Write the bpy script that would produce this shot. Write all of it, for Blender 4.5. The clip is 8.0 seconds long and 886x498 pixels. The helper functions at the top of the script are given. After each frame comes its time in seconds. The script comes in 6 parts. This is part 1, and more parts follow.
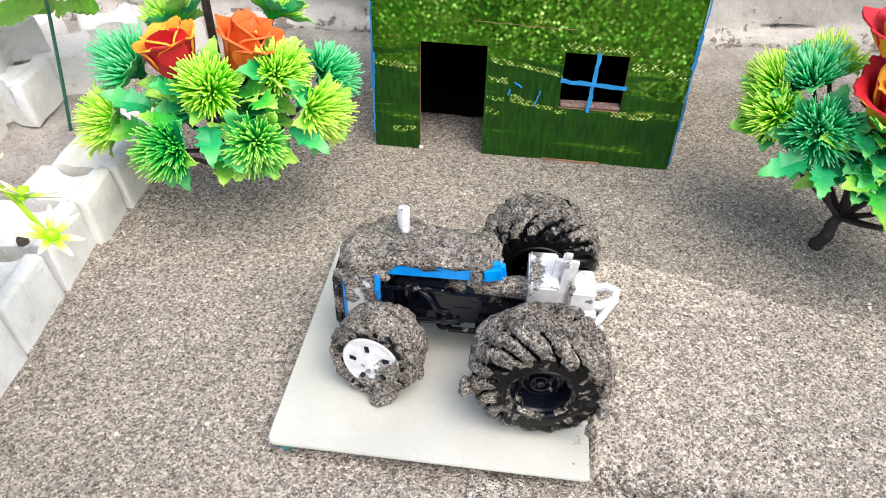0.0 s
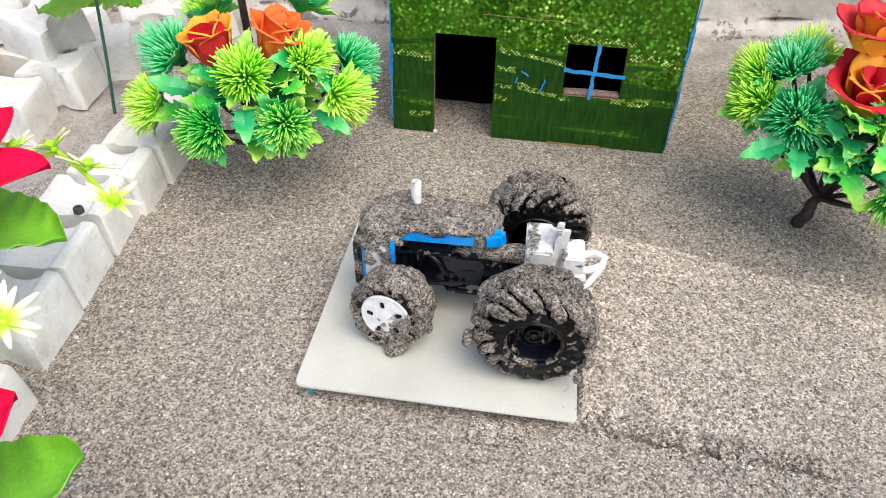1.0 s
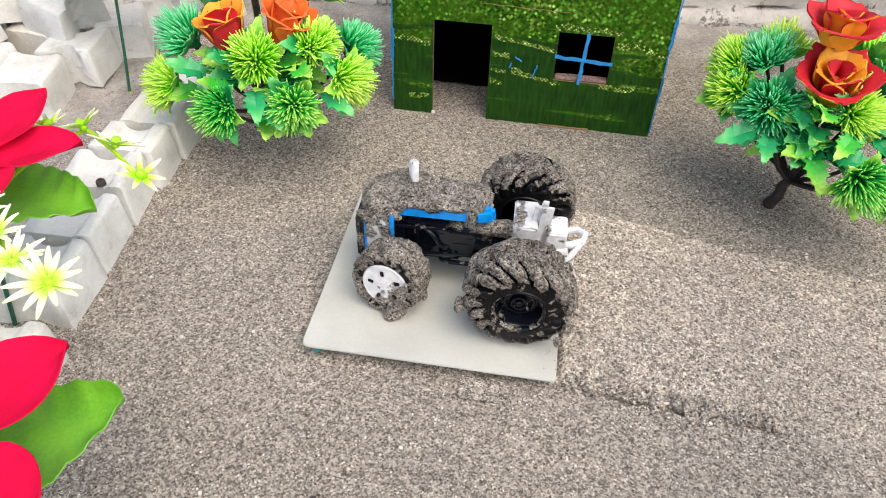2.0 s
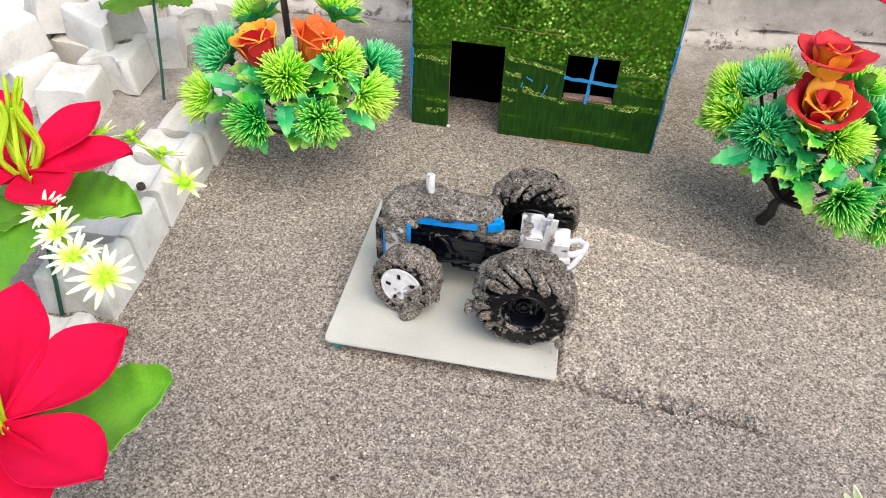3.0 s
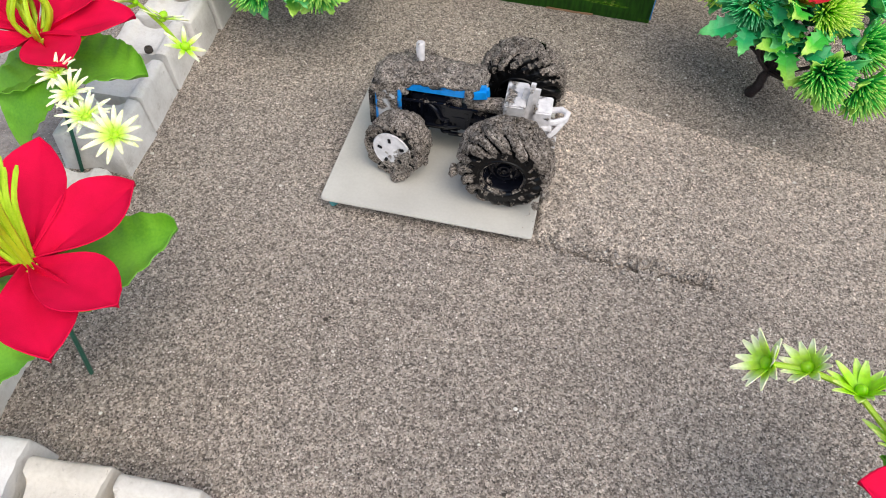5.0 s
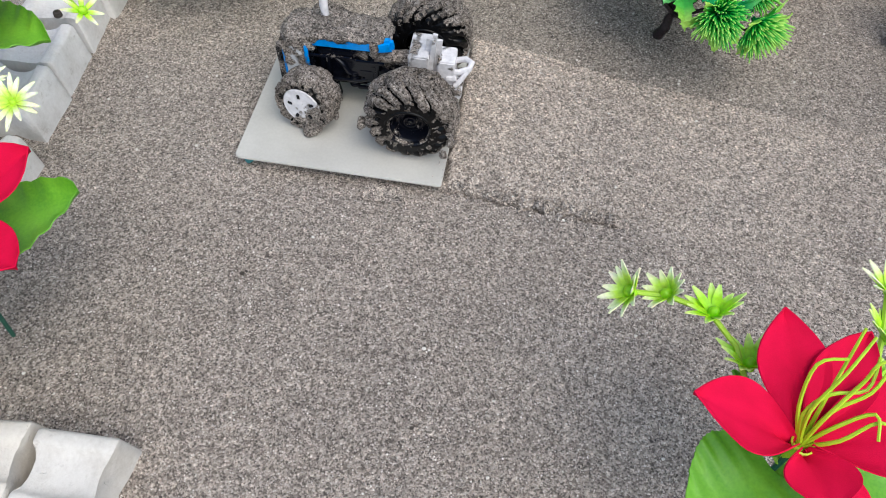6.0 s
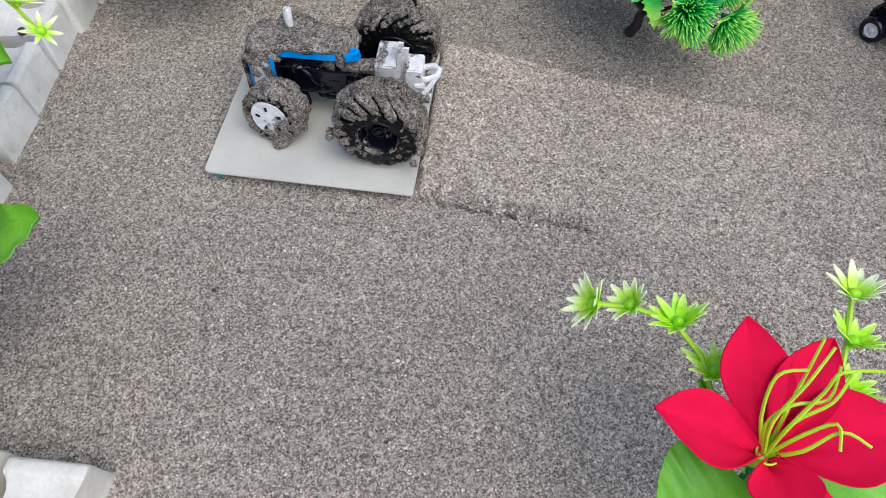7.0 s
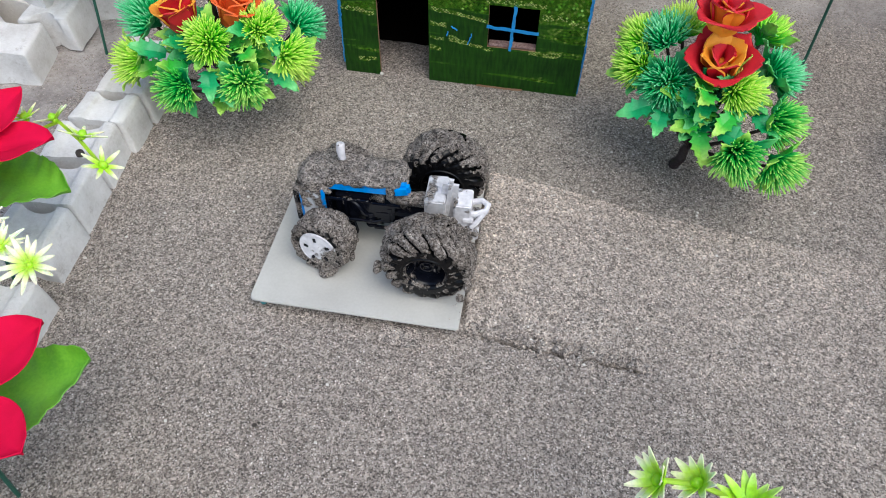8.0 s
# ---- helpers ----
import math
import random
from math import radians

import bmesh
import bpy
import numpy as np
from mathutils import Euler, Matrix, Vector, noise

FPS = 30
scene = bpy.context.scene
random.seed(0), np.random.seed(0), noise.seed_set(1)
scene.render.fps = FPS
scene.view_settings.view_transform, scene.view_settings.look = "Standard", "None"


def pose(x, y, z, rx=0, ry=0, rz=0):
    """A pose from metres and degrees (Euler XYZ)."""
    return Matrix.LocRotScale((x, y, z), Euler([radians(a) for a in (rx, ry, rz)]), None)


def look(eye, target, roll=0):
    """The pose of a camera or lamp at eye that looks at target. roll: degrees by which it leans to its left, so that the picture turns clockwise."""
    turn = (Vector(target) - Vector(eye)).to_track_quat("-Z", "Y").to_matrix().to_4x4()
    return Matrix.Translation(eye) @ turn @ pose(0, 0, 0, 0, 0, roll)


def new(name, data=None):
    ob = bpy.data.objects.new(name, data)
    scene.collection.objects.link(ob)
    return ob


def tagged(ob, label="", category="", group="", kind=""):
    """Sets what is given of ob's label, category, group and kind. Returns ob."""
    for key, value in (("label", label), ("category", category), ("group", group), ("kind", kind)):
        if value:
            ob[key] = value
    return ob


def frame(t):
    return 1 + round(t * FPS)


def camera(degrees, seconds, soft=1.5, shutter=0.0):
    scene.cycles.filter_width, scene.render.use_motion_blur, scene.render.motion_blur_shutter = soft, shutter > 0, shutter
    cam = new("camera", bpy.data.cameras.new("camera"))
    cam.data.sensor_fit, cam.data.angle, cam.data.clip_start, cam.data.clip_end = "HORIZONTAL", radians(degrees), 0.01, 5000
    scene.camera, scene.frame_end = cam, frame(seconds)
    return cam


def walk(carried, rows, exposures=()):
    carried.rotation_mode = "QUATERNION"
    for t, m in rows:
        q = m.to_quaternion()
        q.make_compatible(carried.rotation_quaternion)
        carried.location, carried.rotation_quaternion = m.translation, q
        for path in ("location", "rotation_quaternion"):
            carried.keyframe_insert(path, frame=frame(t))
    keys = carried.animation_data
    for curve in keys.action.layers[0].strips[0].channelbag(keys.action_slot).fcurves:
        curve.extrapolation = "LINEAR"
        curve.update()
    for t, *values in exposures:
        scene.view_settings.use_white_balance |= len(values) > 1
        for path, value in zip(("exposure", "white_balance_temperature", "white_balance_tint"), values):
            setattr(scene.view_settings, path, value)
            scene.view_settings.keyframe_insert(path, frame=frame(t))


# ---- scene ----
cam = camera(62.3, 8.0, 1.0)
PATH = [
    (0, (0.095, 0.126, 0.269), (0.053, 1.655, -1.019), 1.5),
    (0.3, (0.0959, 0.1138, 0.2751), (0.062, 1.646, -1.010), 2.03),
    (0.5, (0.097, 0.106, 0.279), (0.045, 1.636, -1.009), 1.8),
    (1, (0.102, 0.088, 0.288), (0.01, 1.597, -1.021), 0.9),
    (1.2, (0.1038, 0.0809, 0.2921), (0.016, 1.574, -1.036), 1.25),
    (1.5, (0.105, 0.072, 0.299), (0.014, 1.563, -1.032), 1.5),
    (1.7, (0.105, 0.068, 0.304), (0.018, 1.531, -1.057), 1.6),
    (2.8, (0.107, 0.043, 0.329), (0.018, 1.512, -1.025), 2.8),
    (3, (0.105, 0.037, 0.335), (-0.004, 1.508, -1.017), 2.6),
    (3.3, (0.0990, 0.0299, 0.3403), (-0.052, 1.485, -1.024), 2.18),
    (3.5, (0.097, 0.025, 0.342), (-0.086, 1.468, -1.03), 1.9),
    (3.8, (0.0970, 0.0165, 0.3437), (-0.121, 1.349, -1.132), 1.14),
    (4, (0.097, 0.014, 0.345), (-0.129, 1.314, -1.157), 0.8),
    (4.5, (0.109, 0.014, 0.35), (-0.083, 1.265, -1.198), 1.4),
    (4.7, (0.118, 0.016, 0.352), (-0.052, 1.247, -1.215), 1.6),
    (5.8, (0.16, 0.01, 0.368), (0.094, 1.138, -1.282), 2.8),
    (6, (0.169, 0.008, 0.369), (0.114, 1.115, -1.296), 2.4),
    (6.3, (0.1802, 0.0063, 0.3698), (0.126, 1.055, -1.333), 1.35),
    (6.5, (0.183, 0.006, 0.37), (0.145, 1.001, -1.365), 1.6),
    (6.7, (0.1830, 0.0088, 0.3702), (0.149, 1.005, -1.363), 1.53),
    (7, (0.183, 0.019, 0.373), (0.137, 1.108, -1.304), 0.9),
    (7.5, (0.174, 0.035, 0.389), (0.075, 1.235, -1.208), -0.4),
    (7.7, (0.1696, 0.0404, 0.3890), (0.076, 1.253, -1.199), 0.28),
    (8, (0.164, 0.048, 0.389), (0.053, 1.308, -1.16), 0.4),
]
EXPOSURES = [(0.0, 1.08, 6650, 3), (1.0, 0.92, 6750, 3), (1.7, 0.80, 6880, 4), (3.5, 0.80, 6880, 4), (3.8, 0.82, 6880, 4), (4.1, 0.60, 6850, 5), (4.7, 0.50, 6850, 6), (6.0, 0.42, 6350, 4), (8.0, 0.40, 6150, 4)]
walk(cam, [(t, look(eye, target, roll)) for t, eye, target, roll in PATH], EXPOSURES)

# ---- light ----
SUN_EL, SUN_AZ = 60.0, 138.0          # degrees; azimuth clockwise from +y
world = bpy.data.worlds.new("sky")
scene.world = world
world.use_nodes = True
wn = world.node_tree
sky = wn.nodes.new("ShaderNodeTexSky")
sky.sky_type = 'NISHITA'
sky.sun_disc = False
sky.sun_elevation, sky.sun_rotation = radians(SUN_EL), radians(SUN_AZ)
sky.air_density, sky.dust_density, sky.ozone_density = 1.0, 3.5, 1.0
wn.links.new(sky.outputs[0], wn.nodes["Background"].inputs[0])
wn.nodes["Background"].inputs[1].default_value = 0.15
sun = new("sun", bpy.data.lights.new("sun", "SUN"))
sun.data.energy, sun.data.angle, sun.data.color = 1.0, radians(66), (1.0, 0.97, 0.93)
sd = Vector((math.sin(radians(SUN_AZ)) * math.cos(radians(SUN_EL)), math.cos(radians(SUN_AZ)) * math.cos(radians(SUN_EL)), math.sin(radians(SUN_EL))))
sun.matrix_world = look(sd * 3, (0, 0, 0))


# ---- materials ----
def nodes_of(name):
    m = bpy.data.materials.new(name)
    m.use_nodes = True
    nt = m.node_tree
    return m, nt, nt.nodes["Principled BSDF"]


def node(nt, kind, **sockets):
    n = nt.nodes.new(kind)
    for k, v in sockets.items():
        n.inputs[k.replace("_", " ")].default_value = v
    return n


def ramp(nt, fac, stops, mode="LINEAR"):
    r = nt.nodes.new("ShaderNodeValToRGB")
    r.color_ramp.interpolation = mode
    el = r.color_ramp.elements
    while len(el) < len(stops):
        el.new(0.5)
    for e, (p, c) in zip(el, stops):
        e.position = p
        e.color = (*c, 1) if len(c) == 3 else c
    nt.links.new(fac, r.inputs[0])
    return r.outputs[0]


def mix(nt, fac, a, b, blend="MIX"):
    n = nt.nodes.new("ShaderNodeMix")
    n.data_type, n.blend_type = "RGBA", blend
    for sock, val in ((n.inputs[0], fac), (n.inputs[6], a), (n.inputs[7], b)):
        if hasattr(val, "is_output"):
            nt.links.new(val, sock)
        else:
            sock.default_value = val if not isinstance(val, tuple) else (*val, 1)
    return n.outputs[2]


def maths(nt, op, a, b=0.0, clamp=False):
    n = nt.nodes.new("ShaderNodeMath")
    n.operation, n.use_clamp = op, clamp
    for sock, val in ((n.inputs[0], a), (n.inputs[1], b)):
        if hasattr(val, "is_output"):
            nt.links.new(val, sock)
        else:
            sock.default_value = val
    return n.outputs[0]


def place(nt, kind="Object"):
    return nt.nodes.new("ShaderNodeTexCoord").outputs[kind]


def noise_of(nt, at, scale, detail=3.0, rough=0.55):
    n = node(nt, "ShaderNodeTexNoise", Scale=scale, Detail=detail, Roughness=rough)
    nt.links.new(at, n.inputs["Vector"])
    return n.outputs["Fac"]


def bump(nt, height, strength, distance, under=None):
    b = node(nt, "ShaderNodeBump", Strength=strength, Distance=distance)
    nt.links.new(height, b.inputs["Height"])
    if under is not None:
        nt.links.new(under, b.inputs["Normal"])
    return b.outputs[0]


def surface(name, c1, c2, scale=60, fine=900, rough=0.6, relief=0.3, depth=0.0004, metal=0.0, coat=0.0, sheen=0.0, sub=0.0, spec=0.5):
    """Plain matter: two colours mixed by a coarse and a fine noise, with fine relief."""
    m, nt, p = nodes_of(name)
    at = place(nt)
    a, b = noise_of(nt, at, scale), noise_of(nt, at, fine, 2)
    f = maths(nt, "ADD", maths(nt, "MULTIPLY", a, 0.7), maths(nt, "MULTIPLY", b, 0.3))
    col = ramp(nt, f, ((0.32, c1), (0.68, c2)))
    nt.links.new(col, p.inputs["Base Color"])
    nt.links.new(maths(nt, "ADD", maths(nt, "MULTIPLY", a, 0.25), rough - 0.12), p.inputs["Roughness"])
    p.inputs["Metallic"].default_value = metal
    p.inputs["Coat Weight"].default_value = coat
    p.inputs["Sheen Weight"].default_value = sheen
    p.inputs["Specular IOR Level"].default_value = spec
    if sub:
        p.inputs["Subsurface Weight"].default_value = sub
        p.inputs["Subsurface Radius"].default_value = (0.003, 0.003, 0.002)
    nt.links.new(bump(nt, b, relief, depth), p.inputs["Normal"])
    return m


def grains(nt, at, cell=1120, calm=0.32):
    """Colour and height of coarse sand: grains about a millimetre across."""
    v = node(nt, "ShaderNodeTexVoronoi", Scale=cell, Randomness=1.0)
    nt.links.new(at, v.inputs["Vector"])
    sep = nt.nodes.new("ShaderNodeSeparateColor")
    nt.links.new(v.outputs["Color"], sep.inputs[0])
    tint = ramp(nt, sep.outputs[0], SAND_STOPS, "CONSTANT")
    v2 = node(nt, "ShaderNodeTexVoronoi", Scale=cell * 0.52, Randomness=1.0)
    nt.links.new(at, v2.inputs["Vector"])
    sep2 = nt.nodes.new("ShaderNodeSeparateColor")
    nt.links.new(v2.outputs["Color"], sep2.inputs[0])
    big = ramp(nt, sep2.outputs[1], ((0.0, (0.66, 0.652, 0.642)), (0.20, (0.90, 0.892, 0.882)), (0.50, (1.04, 1.032, 1.022)), (0.78, (1.15, 1.138, 1.122)), (0.93, (1.30, 1.284, 1.26))), "CONSTANT")
    col = mix(nt, 0.8, mix(nt, calm, tint, (0.40, 0.355, 0.320)), big, "MULTIPLY")
    h = maths(nt, "SUBTRACT", 1.0, maths(nt, "MULTIPLY", v.outputs["Distance"], 1.0))
    h = maths(nt, "ADD", h, maths(nt, "MULTIPLY", sep2.outputs[2], 0.5))
    return col, h


SAND_STOPS = ((0.0, (0.050, 0.039, 0.033)), (0.135, (0.193, 0.162, 0.142)), (0.34, (0.391, 0.343, 0.307)), (0.58, (0.550, 0.490, 0.445)),
              (0.82, (0.693, 0.632, 0.585)), (0.965, (0.89, 0.84, 0.80)))



def sand_ground():
    """Loose sand that thins out over an old cement floor towards the back wall and beyond the block border."""
    m, nt, p = nodes_of("sand_over_cement")
    at = place(nt)
    col, h = grains(nt, at)
    patch = ramp(nt, noise_of(nt, at, 9, 4), ((0.3, (0.86, 0.85, 0.85)), (0.7, (1.08, 1.06, 1.04))))
    col = mix(nt, 1.0, col, patch, "MULTIPLY")
    col = mix(nt, 1.0, col, ramp(nt, noise_of(nt, at, 48, 5, 0.65), ((0.3, (0.88, 0.875, 0.87)), (0.7, (1.08, 1.075, 1.06)))), "MULTIPLY")
    col = mix(nt, 1.0, col, ramp(nt, noise_of(nt, at, 300, 2, 0.6), ((0.32, (0.80, 0.795, 0.79)), (0.68, (1.18, 1.175, 1.17)))), "MULTIPLY")
    # the packed strip of the ramp, paler towards its far edge
    rx = nt.nodes.new("ShaderNodeSeparateXYZ")
    nt.links.new(at, rx.inputs[0])
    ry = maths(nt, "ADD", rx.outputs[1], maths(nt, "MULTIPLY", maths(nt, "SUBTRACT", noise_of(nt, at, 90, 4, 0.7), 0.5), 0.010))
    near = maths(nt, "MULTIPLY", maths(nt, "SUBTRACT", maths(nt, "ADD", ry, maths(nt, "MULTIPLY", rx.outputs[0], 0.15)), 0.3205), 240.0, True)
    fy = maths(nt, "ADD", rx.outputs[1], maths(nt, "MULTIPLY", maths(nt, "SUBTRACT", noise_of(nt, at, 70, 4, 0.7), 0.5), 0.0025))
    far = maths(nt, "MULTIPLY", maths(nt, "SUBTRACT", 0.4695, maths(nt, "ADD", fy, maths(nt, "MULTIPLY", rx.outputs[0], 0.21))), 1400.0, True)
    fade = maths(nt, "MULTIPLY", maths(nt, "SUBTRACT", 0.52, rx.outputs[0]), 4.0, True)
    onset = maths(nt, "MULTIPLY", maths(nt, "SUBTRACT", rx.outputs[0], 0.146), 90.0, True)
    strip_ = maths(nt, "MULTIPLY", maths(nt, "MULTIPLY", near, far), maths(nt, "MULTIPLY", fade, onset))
    paleness = maths(nt, "MULTIPLY", maths(nt, "SUBTRACT", maths(nt, "ADD", rx.outputs[1], maths(nt, "MULTIPLY", rx.outputs[0], 0.18)), 0.345), 9.0, True)
    col = mix(nt, strip_, col, mix(nt, 1.0, col, mix(nt, paleness, (1.10, 1.095, 1.085), (1.34, 1.315, 1.29)), "MULTIPLY"))
    # the darkened zones below keep to the yard itself, with a ragged outer edge
    yard = nt.nodes.new("ShaderNodeVectorMath")
    yard.operation = "DISTANCE"
    nt.links.new(at, yard.inputs[0])
    yard.inputs[1].default_value = (0.10, 0.30, 0.0)
    frayed = maths(nt, "MULTIPLY", maths(nt, "SUBTRACT", noise_of(nt, at, 4.0, 4, 0.6), 0.5), 0.4)
    yard_mask = maths(nt, "SUBTRACT", 1.0, maths(nt, "DIVIDE", maths(nt, "SUBTRACT", maths(nt, "ADD", yard.outputs["Value"], frayed), 0.46), 0.3, True))
    fade = maths(nt, "MULTIPLY", fade, yard_mask)
    # shade beyond the ramp's far edge, put into the sand colour
    damp_or_shade = maths(nt, "MULTIPLY", maths(nt, "MULTIPLY", maths(nt, "SUBTRACT", 1.0, far), fade), maths(nt, "MULTIPLY", maths(nt, "SUBTRACT", rx.outputs[0], 0.10), 14.0, True))
    col = mix(nt, damp_or_shade, col, mix(nt, 1.0, col, (0.87, 0.875, 0.87), "MULTIPLY"))
    # darker sand in front of the board
    wet = maths(nt, "MULTIPLY", maths(nt, "SUBTRACT", 0.315, ry), 14.0, True)
    wet = maths(nt, "MULTIPLY", wet, maths(nt, "MULTIPLY", maths(nt, "SUBTRACT", 0.36, rx.outputs[0]), 9.0, True))
    wet = maths(nt, "MULTIPLY", wet, yard_mask)
    col = mix(nt, wet, col, mix(nt, 1.0, col, (0.93, 0.925, 0.919), "MULTIPLY"))
    # cement
    n1, n2 = noise_of(nt, at, 22, 6, 0.65), noise_of(nt, at, 260, 4, 0.7)
    cem = ramp(nt, maths(nt, "ADD", maths(nt, "MULTIPLY", n1, 0.65), maths(nt, "MULTIPLY", n2, 0.35)), ((0.33, (0.17, 0.150, 0.138)), (0.5, (0.36, 0.325, 0.305)), (0.66, (0.55, 0.51, 0.485))))
    xyz = nt.nodes.new("ShaderNodeSeparateXYZ")
    nt.links.new(at, xyz.inputs[0])
    wob = maths(nt, "MULTIPLY", maths(nt, "SUBTRACT", noise_of(nt, at, 14, 5, 0.7), 0.5), 0.22)
    back = maths(nt, "DIVIDE", maths(nt, "SUBTRACT", maths(nt, "ADD", xyz.outputs[1], wob), 0.50), 0.22, True)
    left = maths(nt, "DIVIDE", maths(nt, "SUBTRACT", maths(nt, "SUBTRACT", -0.13, wob), xyz.outputs[0]), 0.05, True)
    away = nt.nodes.new("ShaderNodeVectorMath")
    away.operation = "DISTANCE"
    nt.links.new(at, away.inputs[0])
    away.inputs[1].default_value = (0.05, 0.6, 0.0)
    ragged = maths(nt, "MULTIPLY", maths(nt, "SUBTRACT", noise_of(nt, at, 2.2, 5, 0.65), 0.5), 1.6)
    wide = maths(nt, "SUBTRACT", 1.0, maths(nt, "DIVIDE", maths(nt, "SUBTRACT", maths(nt, "ADD", away.outputs["Value"], ragged), 0.75), 0.5, True))
    bare = maths(nt, "MULTIPLY", maths(nt, "MULTIPLY", maths(nt, "MAXIMUM", back, left), wide), 0.86)
    speck = maths(nt, "GREATER_THAN", noise_of(nt, at, 620, 2), maths(nt, "SUBTRACT", 0.92, maths(nt, "MULTIPLY", bare, 0.62)))
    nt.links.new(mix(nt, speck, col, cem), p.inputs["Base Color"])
    p.inputs["Roughness"].default_value = 0.85
    mid = noise_of(nt, at, 420, 3, 0.7)
    soft = maths(nt, "SUBTRACT", 1.0, maths(nt, "MULTIPLY", speck, 0.75))
    nt.links.new(bump(nt, maths(nt, "MULTIPLY", h, soft), 0.9, 0.0010, bump(nt, mid, 0.6, 0.0022, bump(nt, n1, 0.25, 0.004))), p.inputs["Normal"])
    return m


def loose_grain():
    m, nt, p = nodes_of("loose_sand_grain")
    own = nt.nodes.new("ShaderNodeNewGeometry").outputs["Random Per Island"]
    nt.links.new(ramp(nt, own, SAND_STOPS, "CONSTANT"), p.inputs["Base Color"])
    p.inputs["Roughness"].default_value = 0.7
    return m


def sand_crust(name="sand_crust", paleness=1.0):
    m, nt, p = nodes_of(name)
    at = place(nt)
    col, h = grains(nt, at, 1250, 0.14)
    damp_or_shade = ramp(nt, noise_of(nt, at, 130, 4), ((0.35, (0.58 * paleness, 0.57 * paleness, 0.56 * paleness)), (0.62, (1.08 * min(paleness, 1.45), 1.06 * min(paleness, 1.45), 1.04 * min(paleness, 1.45)))))
    nt.links.new(mix(nt, 1.0, col, damp_or_shade, "MULTIPLY"), p.inputs["Base Color"])
    p.inputs["Roughness"].default_value = 0.8
    nt.links.new(bump(nt, h, 1.0, 0.0014, bump(nt, noise_of(nt, at, 520, 4, 0.7), 0.8, 0.0025)), p.inputs["Normal"])
    return m


def muddy(name, base, rough, spec=0.5, trans=0.0, wet=1.0):
    """A thing smeared with sand where its 'mud' value is high."""
    m, nt, p = nodes_of(name)
    at = place(nt)
    col, h = grains(nt, at, 1250, 0.14)
    damp_or_shade = ramp(nt, noise_of(nt, at, 130, 4), ((0.35, (0.56 * wet, 0.55 * wet, 0.54 * wet)), (0.60, (0.98 * wet, 0.965 * wet, 0.95 * wet))))
    col = mix(nt, 1.0, col, damp_or_shade, "MULTIPLY")
    mud = nt.nodes.new("ShaderNodeAttribute")
    mud.attribute_name = "mud"
    edge = maths(nt, "ADD", mud.outputs["Fac"], maths(nt, "MULTIPLY", maths(nt, "SUBTRACT", noise_of(nt, at, 700, 3, 0.7), 0.5), 0.75))
    mask = maths(nt, "MULTIPLY", maths(nt, "SUBTRACT", edge, 0.44), 9.0, True)
    own = ramp(nt, noise_of(nt, at, 240, 4), ((0.3, tuple(c * 0.7 for c in base)), (0.7, base)))
    nt.links.new(mix(nt, mask, own, col), p.inputs["Base Color"])
    nt.links.new(maths(nt, "ADD", maths(nt, "MULTIPLY", mask, 0.82 - rough), rough), p.inputs["Roughness"])
    p.inputs["Specular IOR Level"].default_value = spec
    if trans:
        nt.links.new(maths(nt, "MULTIPLY", maths(nt, "SUBTRACT", 1.0, mask), trans), p.inputs["Transmission Weight"])
    lift = maths(nt, "MULTIPLY", mask, maths(nt, "ADD", h, 0.8))
    nt.links.new(bump(nt, lift, 1.0, 0.0014), p.inputs["Normal"])
    return m


def block_cement():
    m, nt, p = nodes_of("block_cement")
    at = place(nt)
    own = nt.nodes.new("ShaderNodeObjectInfo").outputs["Random"]
    shift = nt.nodes.new("ShaderNodeVectorMath")
    shift.operation = "ADD"
    comb = nt.nodes.new("ShaderNodeCombineXYZ")
    for i in range(3):
        nt.links.new(maths(nt, "MULTIPLY", own, 3.0 + i), comb.inputs[i])
    nt.links.new(at, shift.inputs[0])
    nt.links.new(comb.outputs[0], shift.inputs[1])
    at = shift.outputs[0]
    n1, n2, n3 = noise_of(nt, at, 38, 5, 0.6), noise_of(nt, at, 420, 4, 0.7), noise_of(nt, at, 95, 5, 0.75)
    f = maths(nt, "ADD", maths(nt, "MULTIPLY", n1, 0.7), maths(nt, "MULTIPLY", n2, 0.3))
    col = ramp(nt, f, ((0.30, (0.52, 0.495, 0.47)), (0.5, (0.68, 0.665, 0.65)), (0.70, (0.80, 0.79, 0.785))))
    beige = mix(nt, ramp(nt, own, ((0.86, (0, 0, 0)), (0.96, (1, 1, 1)))), col, mix(nt, 1.0, col, (0.92, 0.87, 0.79), "MULTIPLY"))
    dirt = ramp(nt, n3, ((0.60, (0, 0, 0)), (0.74, (1, 1, 1))))
    nt.links.new(mix(nt, maths(nt, "MULTIPLY", dirt, 0.6), beige, (0.33, 0.29, 0.25)), p.inputs["Base Color"])
    p.inputs["Roughness"].default_value = 0.88
    pits = ramp(nt, noise_of(nt, at, 330, 2), ((0.25, (0, 0, 0)), (0.36, (1, 1, 1))))
    nt.links.new(bump(nt, pits, 0.5, 0.0008, bump(nt, n2, 0.5, 0.0007)), p.inputs["Normal"])
    return m


